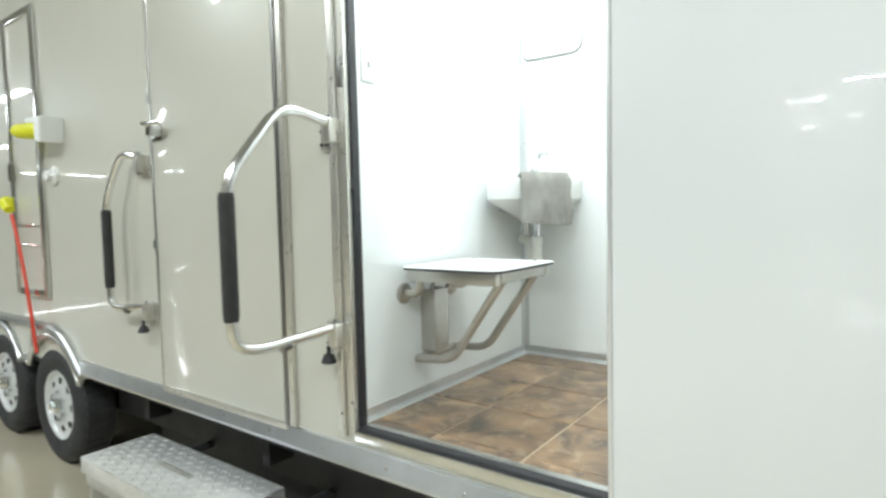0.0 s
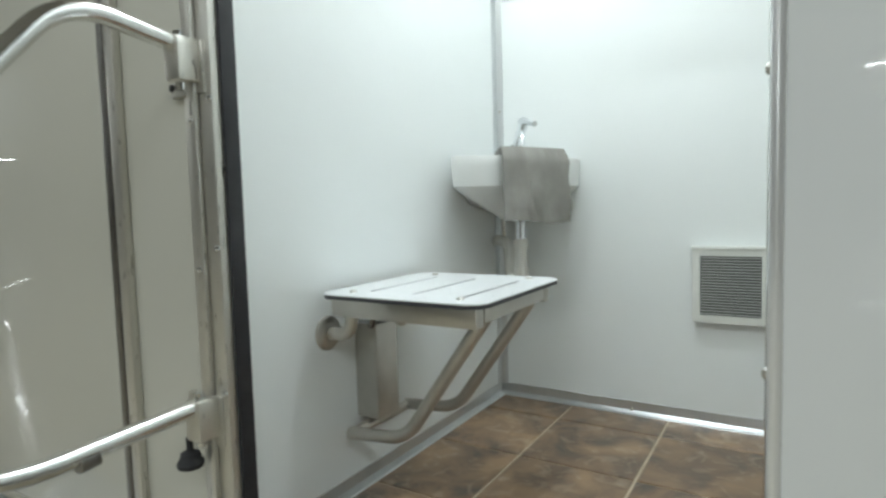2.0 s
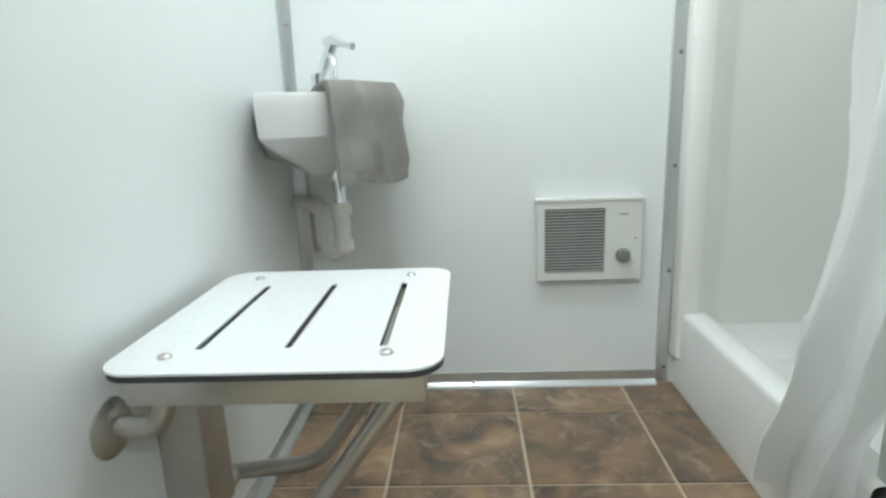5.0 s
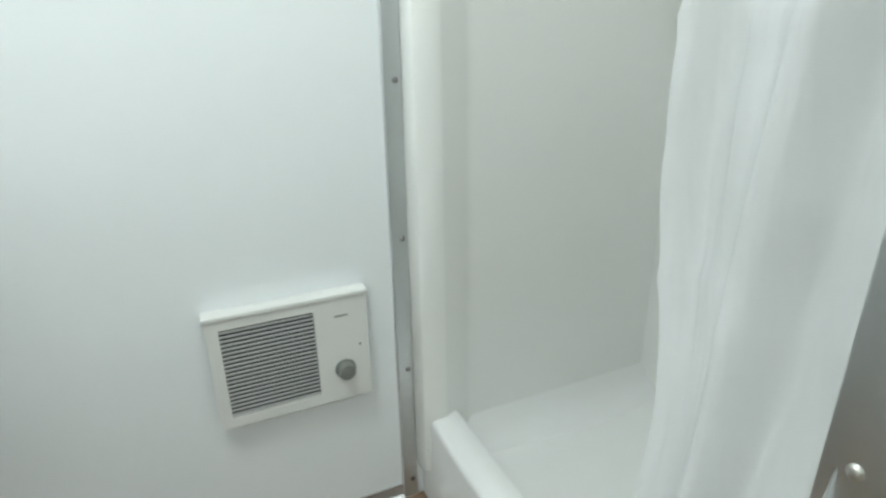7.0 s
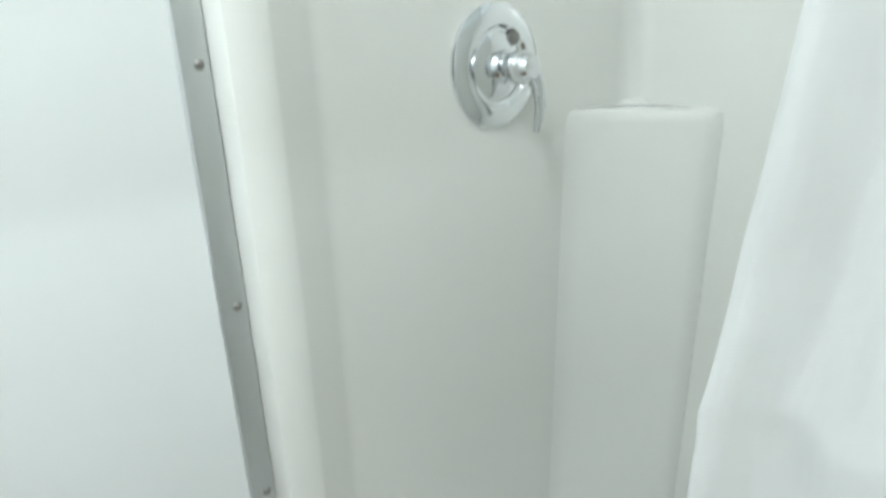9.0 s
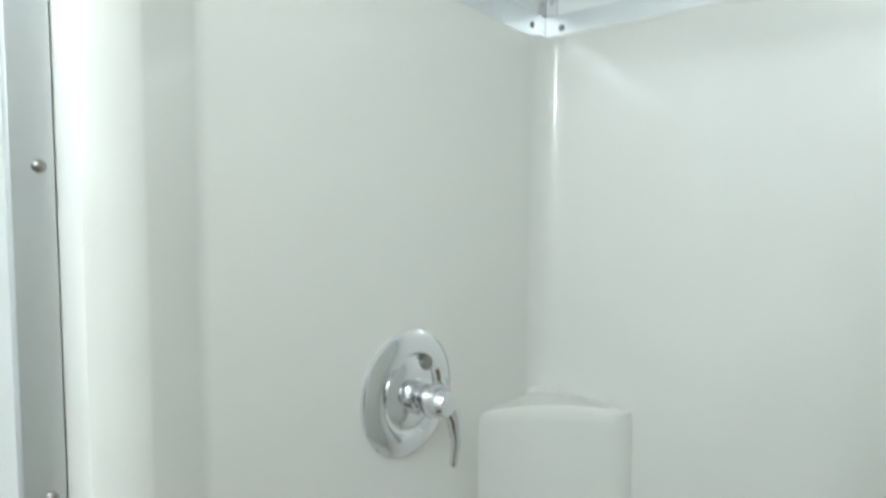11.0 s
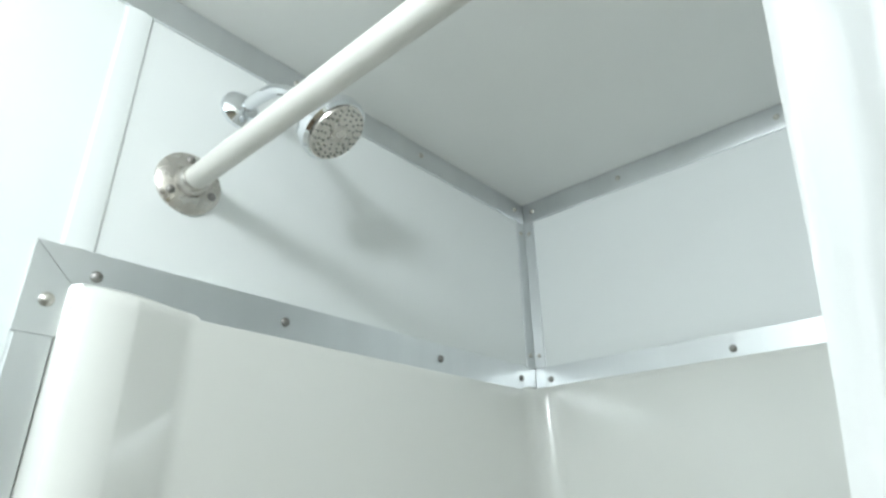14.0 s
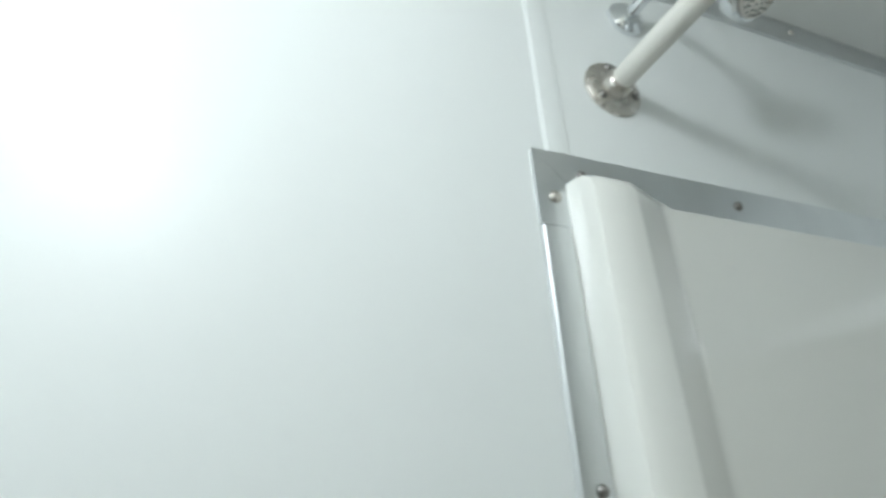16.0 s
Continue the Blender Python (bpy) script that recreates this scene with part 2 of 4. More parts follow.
def prism(poly, axis, lo, hi, bm=None, bevel=0.0):
    """A flat outline, swept along x, y or z. Outline coordinates are the two other axes in order."""
    b = bmesh.new()

    def at(p, h):
        return {"x": (h, p[0], p[1]), "y": (p[0], h, p[1]), "z": (p[0], p[1], h)}[axis]
    lov, hiv = [b.verts.new(at(p, lo)) for p in poly], [b.verts.new(at(p, hi)) for p in poly]
    n = len(poly)
    b.faces.new(lov)
    b.faces.new(hiv)
    for k in range(n):
        b.faces.new((lov[k], lov[(k + 1) % n], hiv[(k + 1) % n], hiv[k]))
    if bevel:
        bmesh.ops.recalc_face_normals(b, faces=b.faces)
        bmesh.ops.bevel(b, geom=[e for e in b.edges if len(e.link_faces) == 2 and e.calc_face_angle(0) > 0.6], offset=bevel, segments=2, affect="EDGES")
    return b if bm is None else join(bm, b)


def rounded(x0, x1, y0, y1, r, n=5):
    out = []
    for cx, cy, a0 in ((x1 - r, y1 - r, 0), (x0 + r, y1 - r, 90), (x0 + r, y0 + r, 180), (x1 - r, y0 + r, 270)):
        out += [(cx + r * math.cos(radians(a0 + 90 * k / n)), cy + r * math.sin(radians(a0 + 90 * k / n))) for k in range(n + 1)]
    return out


def holed_plate(outer, holes, z0, z1):
    bm = bmesh.new()
    edges = []
    for loop in (outer, *holes):
        vs = [bm.verts.new((x, y, z0)) for x, y in loop]
        edges += [bm.edges.new((vs[k], vs[(k + 1) % len(vs)])) for k in range(len(vs))]
    bmesh.ops.triangle_fill(bm, edges=edges, use_beauty=True)
    ext = bmesh.ops.extrude_face_region(bm, geom=list(bm.faces))
    for v in [g for g in ext["geom"] if isinstance(g, bmesh.types.BMVert)]:
        v.co.z = z1
    return bm


def screw(at, out, parent, r=0.006, material=None, name="screw"):
    return part(name, _lathe(Vector(at), Vector(out).normalized(), [(r, 0), (r, 0.0015), (r * 0.8, 0.0035), (r * 0.35, 0.0046), (0, 0.0047)], 12, None),
                material or STEEL, parent)


# ---- the hall ----
hb = bmesh.new()
box(-60, 13, -56, 9, GROUND - 0.2, GROUND, bm=hb)
solid("floor_hall", hb, CONCRETE, "tan sealed concrete floor of the hall", "floor", kind="structure")
for nm, (a, b, c, d) in {"wall_hall_south": (-60, 13, -56.2, -56), "wall_hall_north": (-60, 13, 9, 9.2), "wall_hall_west": (-60.2, -60, -56, 9),
                         "wall_hall_east": (13, 13.2, -56, 9)}.items():
    solid(nm, box(a, b, c, d, GROUND, ROOF), HALLWALL, "pale grey sheet wall of the hall", "wall", kind="structure")
solid("ceiling_hall", box(-60, 13, -56, 9, ROOF, ROOF + 0.2), HALLWALL, "pale grey hall ceiling", "ceiling", kind="structure")
for lx, ly, ll, lw, watts, turned in LAMP_SPOTS:
    t = thing("hall_light", (lx, ly, ROOF), "long white tube light hanging under the hall ceiling", "ceiling light", "hall tube lights")
    m = Matrix.Translation((lx, ly, 0)) @ Matrix.Rotation(radians(90 if turned else 0), 4, "Z")
    h = prism([(-lw / 2 - 0.02, ROOF - 0.34), (lw / 2 + 0.02, ROOF - 0.34), (0.05, ROOF - 0.24), (-0.05, ROOF - 0.24)], "x", -ll / 2 - 0.05, ll / 2 + 0.05)
    h.transform(m)
    part("housing", h, WHITEPL, t)
    for dx in (-0.36 * ll, 0.36 * ll):
        h = tube([(dx, 0, ROOF - 0.25), (dx, 0, ROOF)], 0.008, 8)
        h.transform(m)
        part("hanger", h, STEEL, t)

# ---- the trailer's shell ----
OUT, INN = -1.28, -1.2          # outer skin and inner face of the side wall
DOOR_L, DOOR_R, DOOR_TOP = 0.05, 0.94, 2.0
TOP = 2.335
w = bmesh.new()
box(-5.6, -0.03, OUT, INN, -0.115, 2.5, bm=w)
box(DOOR_R + 0.03, 3.0, OUT, INN, -0.115, 2.5, bm=w)
box(-0.03, DOOR_R + 0.03, OUT, INN, DOOR_TOP + 0.03, 2.5, bm=w)
box(-0.03, DOOR_R + 0.03, OUT, INN, -0.115, -0.006, bm=w)
solid("wall_south", w, SKIN, "grey beige painted metal trailer side with a doorway", "wall", kind="structure")
solid("wall_north", box(-5.6, 3.0, 0.0, 0.06, -0.1, 2.5), WALL, "white panelled back wall of the shower room", "wall", kind="structure")
solid("wall_west", box(-0.06, 0.0, -1.232, 0.0, -0.004, TOP + 0.02), WALL, "white panelled side wall of the shower room", "wall", kind="structure")
solid("wall_east", box(1.985, 2.04, INN, 0.0, -0.1, TOP + 0.02), WALL, "white panelled wall above the shower stall", "wall", kind="structure")
solid("wall_partition", box(1.15, 1.985, INN, -0.85, 0.0, TOP), WALL, "white panelled wall beside the shower stall", "wall", kind="structure")
solid("wall_trailer_west", box(-5.66, -5.6, OUT, 0.06, -0.115, 2.5), SKIN, "painted metal end wall of the trailer", "wall", kind="structure")
solid("wall_trailer_east", box(3.0, 3.06, OUT, 0.06, -0.115, 2.5), SKIN, "painted metal end wall of the trailer", "wall", kind="structure")
solid("roof", box(-5.7, 3.1, OUT - 0.03, 0.1, 2.5, 2.56), SKIN, "metal roof of the trailer", "roof", kind="structure")
solid("ceiling", box(-0.02, 1.985, INN, 0.0, TOP, TOP + 0.05), CEIL, "smooth white panel ceiling of the shower room", "ceiling", kind="structure")

# door frame
fr = thing("door_frame", (DOOR_L, OUT, 0), "polished metal door frame with black rubber seal", "door frame", kind="structure")
part("jamb", box(-0.035, 0.048, OUT - 0.008, -1.236, -0.01, DOOR_TOP + 0.03, 0.004), TRIM, fr)
part("jamb", box(DOOR_R + 0.004, DOOR_R + 0.035, OUT - 0.008, INN - 0.002, -0.01, DOOR_TOP + 0.03, 0.004), ALU, fr)
part("head", box(DOOR_L, DOOR_R, OUT - 0.006, INN, DOOR_TOP, DOOR_TOP + 0.03), POLISHED, fr)
part("threshold", box(0.046, DOOR_R + 0.004, OUT - 0.012, INN, -0.03, 0.006, 0.003), POLISHED, fr)
part("seal", box(0.048, 0.057, OUT + 0.01, -1.236, 0.006, DOOR_TOP, 0.003), BLACK, fr, "black rubber door seal")
part("seal", box(0.058, DOOR_R, OUT - 0.004, OUT + 0.03, 0.006, 0.018, 0.003), BLACK, fr, "black rubber door seal")
part("trim_rib", box(-0.01, 0.012, OUT - 0.02, OUT - 0.008, -0.02, 2.2, 0.006), TRIM, fr)
for k in range(8):
    screw((0.04, OUT - 0.008, 0.1 + 0.28 * k), (0, -1, 0), fr, 0.007, CHROME)
    screw((0.001, OUT - 0.02, 0.06 + 0.28 * k), (0, -1, 0), fr, 0.006, CHROME)
part("strike_plate", box(0.018, 0.042, OUT - 0.012, OUT - 0.006, 1.15, 1.25, 0.003), DARKMETAL, fr, "dark latch slot in the jamb")

# skirting rail and closed door
rail = thing("skirt_rail", (-1, OUT, -0.1), "aluminium skirt rail along the trailer's bottom edge", "trim", kind="structure")
part("rail", prism([(OUT, -0.118), (OUT - 0.03, -0.118), (OUT - 0.034, -0.104), (OUT - 0.012, -0.05), (OUT, -0.046)], "x", -2.12, 3.0), ALU, rail)
for k in range(14):
    screw((-1.9 + 0.3 * k, OUT - 0.024, -0.082), (0, -1, 0.4), rail, 0.006)

d2 = thing("door_2", (-0.73, OUT, -0.04), "closed grey beige metal trailer door", "door", kind="structure")
part("leaf", box(-1.19, -0.29, OUT - 0.012, OUT, -0.04, 2.1, 0.003), SKIN, d2)
part("edge_trim", box(-0.308, -0.288, OUT - 0.02, OUT - 0.004, -0.045, 2.12, 0.004), DARKMETAL, d2, "dull metal edge trim")
part("frame_trim", box(-0.286, -0.252, OUT - 0.018, OUT, -0.045, 2.2, 0.006), TRIM, d2)
part("hinge_trim", tube([(-1.197, OUT - 0.012, -0.04), (-1.197, OUT - 0.012, 2.12)], 0.008, 10), POLISHED, d2)
part("bottom_trim", box(-1.19, -0.3, OUT - 0.02, OUT, -0.062, -0.036, 0.004), TRIM, d2)
for z in (0.62, 1.28, 1.9):
    part("hinge_knuckle", tube([(-1.197, OUT - 0.016, z - 0.02), (-1.197, OUT - 0.016, z + 0.02)], 0.012, 10), CHROME, d2)

# door hook on the closed door
hk = thing("door_hook", (-1.16, OUT, 1.14), "chrome door holdback hook on the trailer side", "door hook")
part("plate", box(-1.2, -1.1, OUT - 0.018, OUT - 0.012, 1.085, 1.165, 0.003), CHROME, hk)
part("arm", tube(fillet([(-1.22, OUT - 0.02, 1.165), (-1.17, OUT - 0.07, 1.16), (-1.11, OUT - 0.075, 1.15), (-1.04, OUT - 0.05, 1.155)], 0.03), 0.011, 10), CHROME, hk)
part("catch", box(-1.13, -1.09, OUT - 0.075, OUT - 0.02, 1.1, 1.15, 0.008), CHROME, hk)


def grab_rail(px, z_low, z_top, turn, reach=0.388):
    """A folding hand rail on two hinge brackets. turn: degrees from straight out towards -x."""
    g = thing("grab_rail", (px, OUT, z_low), "folding chrome hand rail with black foam grip beside the door", "hand rail", "folding hand rails")
    a = radians(turn)

    def at(d, z):
        return (px - math.sin(a) * d, OUT - 0.035 - math.cos(a) * d, z)
    part("tube", tube(fillet([at(0, z_top), at(reach * 0.5, z_top + 0.03), at(reach, z_top - 0.2), at(reach, z_low + 0.01), at(reach * 0.8, z_low - 0.018), at(0.0, z_low)], 0.075, 7), 0.0165, 16), POLISHED, g)
    part("grip", tube([at(reach, z_low + 0.08), at(reach, z_low + 0.1), at(reach, z_top - 0.25), at(reach, z_top - 0.235)], [0.02, 0.0228, 0.0228, 0.02], 18), FOAM, g, "black foam grip")
    part("joint", tube([at(reach * 0.5, z_low - 0.02), at(reach * 0.58, z_low - 0.024)], 0.0185, 14), DARKMETAL, g, "dark spring pin collar")
    for z, s in ((z_top, 1), (z_low, -1)):
        br = part("bracket", box(px - 0.02, px + 0.024, OUT - 0.056, OUT - 0.008, z - 0.066, z + 0.014, 0.007), TRIM, g)
        part("plate", box(px - 0.07, px + 0.034, OUT - 0.013, OUT - 0.001, z - 0.085, z + 0.012, 0.003), TRIM, br)
        part("hinge_pin", tube([(px, OUT - 0.036, z - 0.08), (px, OUT - 0.036, z + 0.026)], 0.009, 12), CHROME, br)
        for dz in (-0.065, -0.02):
            for dx in (-0.062, -0.042):
                screw((px + dx, OUT - 0.013, z + dz), (0, -1, 0), br, 0.0075, BLACK, "bolt")
    part("knob", lathe((px - 0.034, OUT - 0.04, z_low - 0.068), (0, 0, -1), [(0.007, 0), (0.007, 0.025), (0.018, 0.03), (0.02, 0.04), (0.026, 0.05), (0.024, 0.058), (0, 0.06)], 16), BLACK, g, "black locking knob")
    return g


grab_rail(0.0, 0.36, 1.035, 0)
grab_rail(-1.275, 0.33, 1.02, 78, 0.25)

# open door, folded back against the trailer side
dr = thing("door_1", (0.955, -1.34, 0), "open glossy white door folded back against the trailer", "door", kind="structure")
part("leaf", box(0.956, 1.86, -1.352, -1.312, 0.0, 1.99, 0.004), DOORWHITE, dr)
part("edge_channel", box(0.944, 0.9585, -1.3555, -1.308, -0.004, 1.994, 0.008, 3), EDGE, dr, "polished metal edge channel")
part("hinge", tube([(0.95, -1.298, 0.02), (0.95, -1.298, 1.97)], 0.009, 12), POLISHED, dr)
for k in range(6):
    screw((0.944, -1.332, 0.25 + 0.3 * k), (-1, 0, 0), dr, 0.006)

# access hatch, cord and plugs at the far side
ha = thing("access_hatch", (-2.75, OUT, 0.3), "tall grey metal access hatch with aluminium frame", "hatch")
part("panel", box(-2.97, -2.52, OUT - 0.008, OUT - 0.001, 0.31, 1.98), SKIN, ha)
for x0, x1, z0, z1 in ((-3.0, -2.95, 0.28, 2.01), (-2.55, -2.49, 0.28, 2.01), (-2.95, -2.55, 0.28, 0.325), (-2.95, -2.55, 1.965, 2.01)):
    part("frame_bar", box(x0, x1, OUT - 0.022, OUT - 0.002, z0, z1, 0.008), POLISHED, ha)
part("latch", box(-2.965, -2.93, OUT - 0.045, OUT - 0.02, 1.0, 1.12, 0.008), DARKMETAL, ha, "dark paddle latch")
for z in (0.6, 0.72):
    part("vent_lip", tube([(-2.94, OUT - 0.014, z), (-2.6, OUT - 0.014, z)], 0.006, 8), POLISHED, ha)
pw = thing("yellow_power_plug", (-2.3, OUT, 1.24), "yellow and white power plug hanging on the trailer side", "plug")
part("plug_body", tube([(-2.5, OUT - 0.13, 1.26), (-2.46, OUT - 0.125, 1.255), (-2.3, OUT - 0.075, 1.245), (-2.24, OUT - 0.06, 1.24)], [0.028, 0.04, 0.05, 0.045], 14), YELLOW, pw)
part("inlet", prism([(-2.26, 1.18), (-2.18, 1.17), (-2.17, 1.31), (-2.38, 1.32), (-2.39, 1.295), (-2.26, 1.28)], "y", OUT - 0.12, OUT, bevel=0.006), WHITEPL, pw, "white plastic inlet cover")
wi = thing("water_inlet", (-2.34, OUT, 1.0), "small white round water inlet", "inlet")
part("rim", lathe((-2.34, OUT, 1.0), (0, -1, 0), [(0.055, 0), (0.055, 0.012), (0.045, 0.02), (0.03, 0.022), (0.028, 0.05), (0, 0.052)]), WHITEPL, wi)
rc = thing("red_cord", (-3.0, OUT, 0.8), "red extension cord with yellow plug hanging down the trailer side", "cord")
part("cord", tube(fillet([(-2.92, OUT - 0.05, 0.79), (-2.8, OUT - 0.05, 0.55), (-2.7, OUT - 0.05, 0.2), (-2.66, OUT - 0.05, 0.0), (-2.64, OUT - 0.05, -0.06)], 0.15), 0.011, 8), RED, rc)
part("plug", tube([(-3.03, OUT - 0.05, 0.88), (-3.0, OUT - 0.05, 0.87), (-2.95, OUT - 0.05, 0.82)], [0.03, 0.045, 0.03], 12), YELLOW, rc, "yellow plug head")

# wheels and wheel arches
def wheel(cx):
    R, cz = 0.355, GROUND + 0.355
    t = thing("trailer_wheel", (cx, OUT, GROUND), "black trailer tyre on a silver steel rim", "wheel", "trailer wheels")
    o, d = (cx, OUT - 0.01, cz), (0, 1, 0)
    ty = part("tyre", _lathe(Vector(o), Vector(d), [(0.21, 0.012), (0.235, 0.0), (0.29, -0.012), (0.328, 0.0), (0.347, 0.02), (R, 0.045), (R, 0.16), (0.345, 0.19), (0.3, 0.21), (0.21, 0.2)], 48, None, False), TYRE, t)
    for k in range(36):
        a = 2 * math.pi * k / 36
        b = box(-0.012, 0.012, 0.03, 0.17, R - 0.006, R + 0.006)
        b.transform(Matrix.Translation((cx, OUT - 0.01, cz)) @ Matrix.Rotation(a, 4, "Y"))
        part("tread_block", b, TYRE, ty, smooth=False)
    rm = part("rim", lathe(o, d, [(0.206, 0.19), (0.214, 0.02), (0.208, 0.006), (0.196, 0.01), (0.188, 0.022), (0.16, 0.03), (0.12, 0.02), (0.085, 0.018), (0.06, 0.022), (0, 0.023)], 40), RIM, t)
    part("hub_cap", lathe((cx, OUT + 0.013, cz), (0, -1, 0), [(0.046, 0), (0.044, 0.04), (0.03, 0.06), (0, 0.062)], 20), CHROME, rm)
    for k in range(8):
        a = 2 * math.pi * k / 8
        # solid dark discs: the shade of the rim's holes as colour
        part("vent_hole_shade", lathe((cx + 0.145 * math.cos(a), OUT + 0.019, cz + 0.145 * math.sin(a)), (0, -1, 0), [(0.022, -0.01), (0.022, 0.006), (0.018, 0.007), (0, 0.0068)], 14), SHADE, rm)
    for k in range(6):
        a = 2 * math.pi * (k + 0.5) / 6
        part("wheel_nut", lathe((cx + 0.085 * math.cos(a), OUT + 0.01, cz + 0.085 * math.sin(a)), (0, -1, 0), [(0.012, 0), (0.012, 0.02), (0.006, 0.026), (0, 0.0262)], 6), CHROME, rm)


for cx in (-2.5, -3.4):
    wheel(cx)
fd = thing("fender", (-2.95, OUT, -0.1), "painted metal double wheel arch with rolled aluminium lip", "fender")


def arch(cx, r, a0, a1, n=14):
    return [(cx + r * math.cos(radians(a0 + (a1 - a0) * k / n)), GROUND + 0.355 + r * math.sin(radians(a0 + (a1 - a0) * k / n))) for k in range(n + 1)]


lip = [(-2.06, -0.12)] + [(-2.1, -0.1)] + arch(-2.5, 0.43, 28, 150, 12) + [(-2.95, -0.13)] + arch(-3.4, 0.43, 30, 150, 12)
lip3 = [(x, OUT - 0.02, z) for x, z in lip]
part("lip", tube(lip3[:28], 0.02, 10), ALU, fd)
part("top_rail", prism([(OUT, 0.085), (OUT - 0.035, 0.085), (OUT - 0.03, 0.11), (OUT, 0.125)], "x", -5.0, -2.45), ALU, fd)
part("end_cap", tube(fillet([(-2.5, OUT - 0.012, 0.1), (-2.3, OUT - 0.012, 0.06), (-2.15, OUT - 0.012, -0.08), (-2.08, OUT - 0.012, -0.13)], 0.12), 0.034, 12), ALU, fd)
part("web", prism([(-2.98, 0.09), (-2.84, 0.09), (-2.88, -0.1), (-2.95, -0.16), (-3.02, -0.1), (-3.08, 0.09)], "y", OUT - 0.014, OUT - 0.002), SKIN, fd)

ch = thing("chassis", (-1.5, -0.7, GROUND), "black painted steel chassis under the trailer", "chassis")
part("floor_pan", box(-5.5, 2.9, OUT + 0.02, 0.02, -0.16, -0.117), UNDER, ch)
part("long_beam", box(-5.5, 2.9, -1.08, -1.0, -0.4, -0.16, 0.006), UNDER, ch)
part("long_beam", box(-5.5, 2.9, -0.2, -0.12, -0.4, -0.16, 0.006), UNDER, ch)
for x in (-2.5, -3.4):
    part("axle", tube([(x, -1.2, GROUND + 0.355), (x, -0.02, GROUND + 0.355)], 0.04, 12), UNDER, ch)
for x in (-1.6, -0.6, 0.4, 1.4):
    part("cross_beam", box(x, x + 0.05, -1.2, -0.02, -0.3, -0.16), UNDER, ch)
# added black box and back sheet, standing in for the dark void underneath
part("void_fill_box", box(-1.9, 1.9, -0.98, -0.22, -0.6, -0.17, 0.04), UNDER, ch, "added black box that keeps the space under the trailer dark")
part("void_back_sheet", box(-2.0, 2.9, -0.115, -0.1, GROUND + 0.08, -0.16), UNDER, ch)

# folding step with tread plate
st = thing("entry_step", (-0.74, -1.5, GROUND), "aluminium tread plate step below the closed trailer door", "step")
SZ = -0.25
part("tread", box(-1.215, -0.265, -1.655, -1.345, SZ - 0.07, SZ, 0.008), DIAMOND, st)
dm = bmesh.new()
for i in range(24):
    for j in range(9):
        x, y = -1.19 + i * 0.0392, -1.638 + j * 0.0345
        if -0.86 < x < -0.62 and j in (4,):
            continue
        c, s = (math.cos(radians(45)), math.sin(radians(45))) if (i + j) % 2 else (math.cos(radians(-45)), math.sin(radians(-45)))
        vs = [dm.verts.new((x + u * c - v * s, y + u * s + v * c, SZ + h)) for u, v, h in ((-0.015, 0, 0), (0, -0.0055, 0), (0.015, 0, 0), (0, 0.0055, 0), (0, 0, 0.0034))]
        for k in range(4):
            dm.faces.new((vs[k], vs[(k + 1) % 4], vs[4]))
tagged(part("tread_pattern", dm, DIAMOND, st, smooth=False), kind="stuff")
part("label_plate", box(-0.86, -0.62, -1.515, -1.483, SZ, SZ + 0.003), POLISHED, st, "blank bright plate")
part("frame_rail", box(-1.2, -0.28, -1.645, -1.605, SZ - 0.12, SZ - 0.074, 0.006), ALU, st)
for x in (-1.19, -0.31):
    part("side_plate", box(x - 0.012, x + 0.012, -1.63, -1.36, SZ - 0.3, SZ - 0.07, 0.005), ALU, st)
    part("leg", tube([(x, -1.6, SZ - 0.2), (x, -1.6, GROUND)], 0.018, 10), UNDER, st)
    part("support_arm", tube([(x, -1.38, SZ - 0.14), (x, -1.08, SZ - 0.14)], 0.018, 8), UNDER, st)

# ---- shower room: edges and trims ----
fl = tagged(new("floor", finish(box(-0.02, 1.13, -1.235, 0.0, -0.1, -0.004), "floor", GROUT)), "brown slate-look tiled floor with pale joints", "floor", kind="structure")

tr = thing("trim", (0, 0, 0), "aluminium angle trims screwed along walls and corners", "trim", kind="structure")
part("base_angle", prism([(0, 0), (-0.024, 0), (-0.022, 0.004), (-0.005, 0.012), (-0.003, 0.042), (0, 0.042)], "x", 0.0, 1.056), ALU, tr)
part("base_angle", prism([(0, 0), (0.024, 0), (0.022, 0.004), (0.005, 0.012), (0.003, 0.042), (0, 0.042)], "y", -1.232, -0.02), ALU, tr)
part("corner_angle", prism([(0, 0), (0.028, 0), (0.028, -0.003), (0.008, -0.008), (0.003, -0.03), (0, -0.03)], "z", 0.042, TOP - 0.004), ALU, tr)
part("stall_edge_strip", prism([(1.056, 0), (1.057, -0.004), (1.059, -0.0056), (1.092, -0.0056), (1.094, 0)], "z", 0.0, 1.839), ALU, tr)
part("stall_edge_strip", box(1.136, 1.15, -0.862, -0.81, 0.0, 1.935, 0.002), ALU, tr)
part("stall_top_strip", prism([(1.056, 1.938), (1.985, 1.938), (1.985, 1.888), (1.106, 1.888)], "y", -0.005, 0.0), ALU, tr)
part("stall_corner_miter", prism([(1.056, 1.937), (1.105, 1.888), (1.094, 1.84), (1.056, 1.84)], "y", -0.0052, 0.0), ALU, tr)
part("stall_top_strip", box(1.979, 1.985, -0.845, -0.006, 1.888, 1.938), ALU, tr)
part("corner_strip", prism([(1.985, 0), (1.955, 0), (1.955, -0.003), (1.978, -0.008), (1.981, -0.03), (1.985, -0.03)], "z", 1.939, 2.283), ALU, tr)
part("ceiling_strip", box(0.03, 1.985, -0.005, 0.0, 2.284, TOP - 0.001, 0.001), ALU, tr)
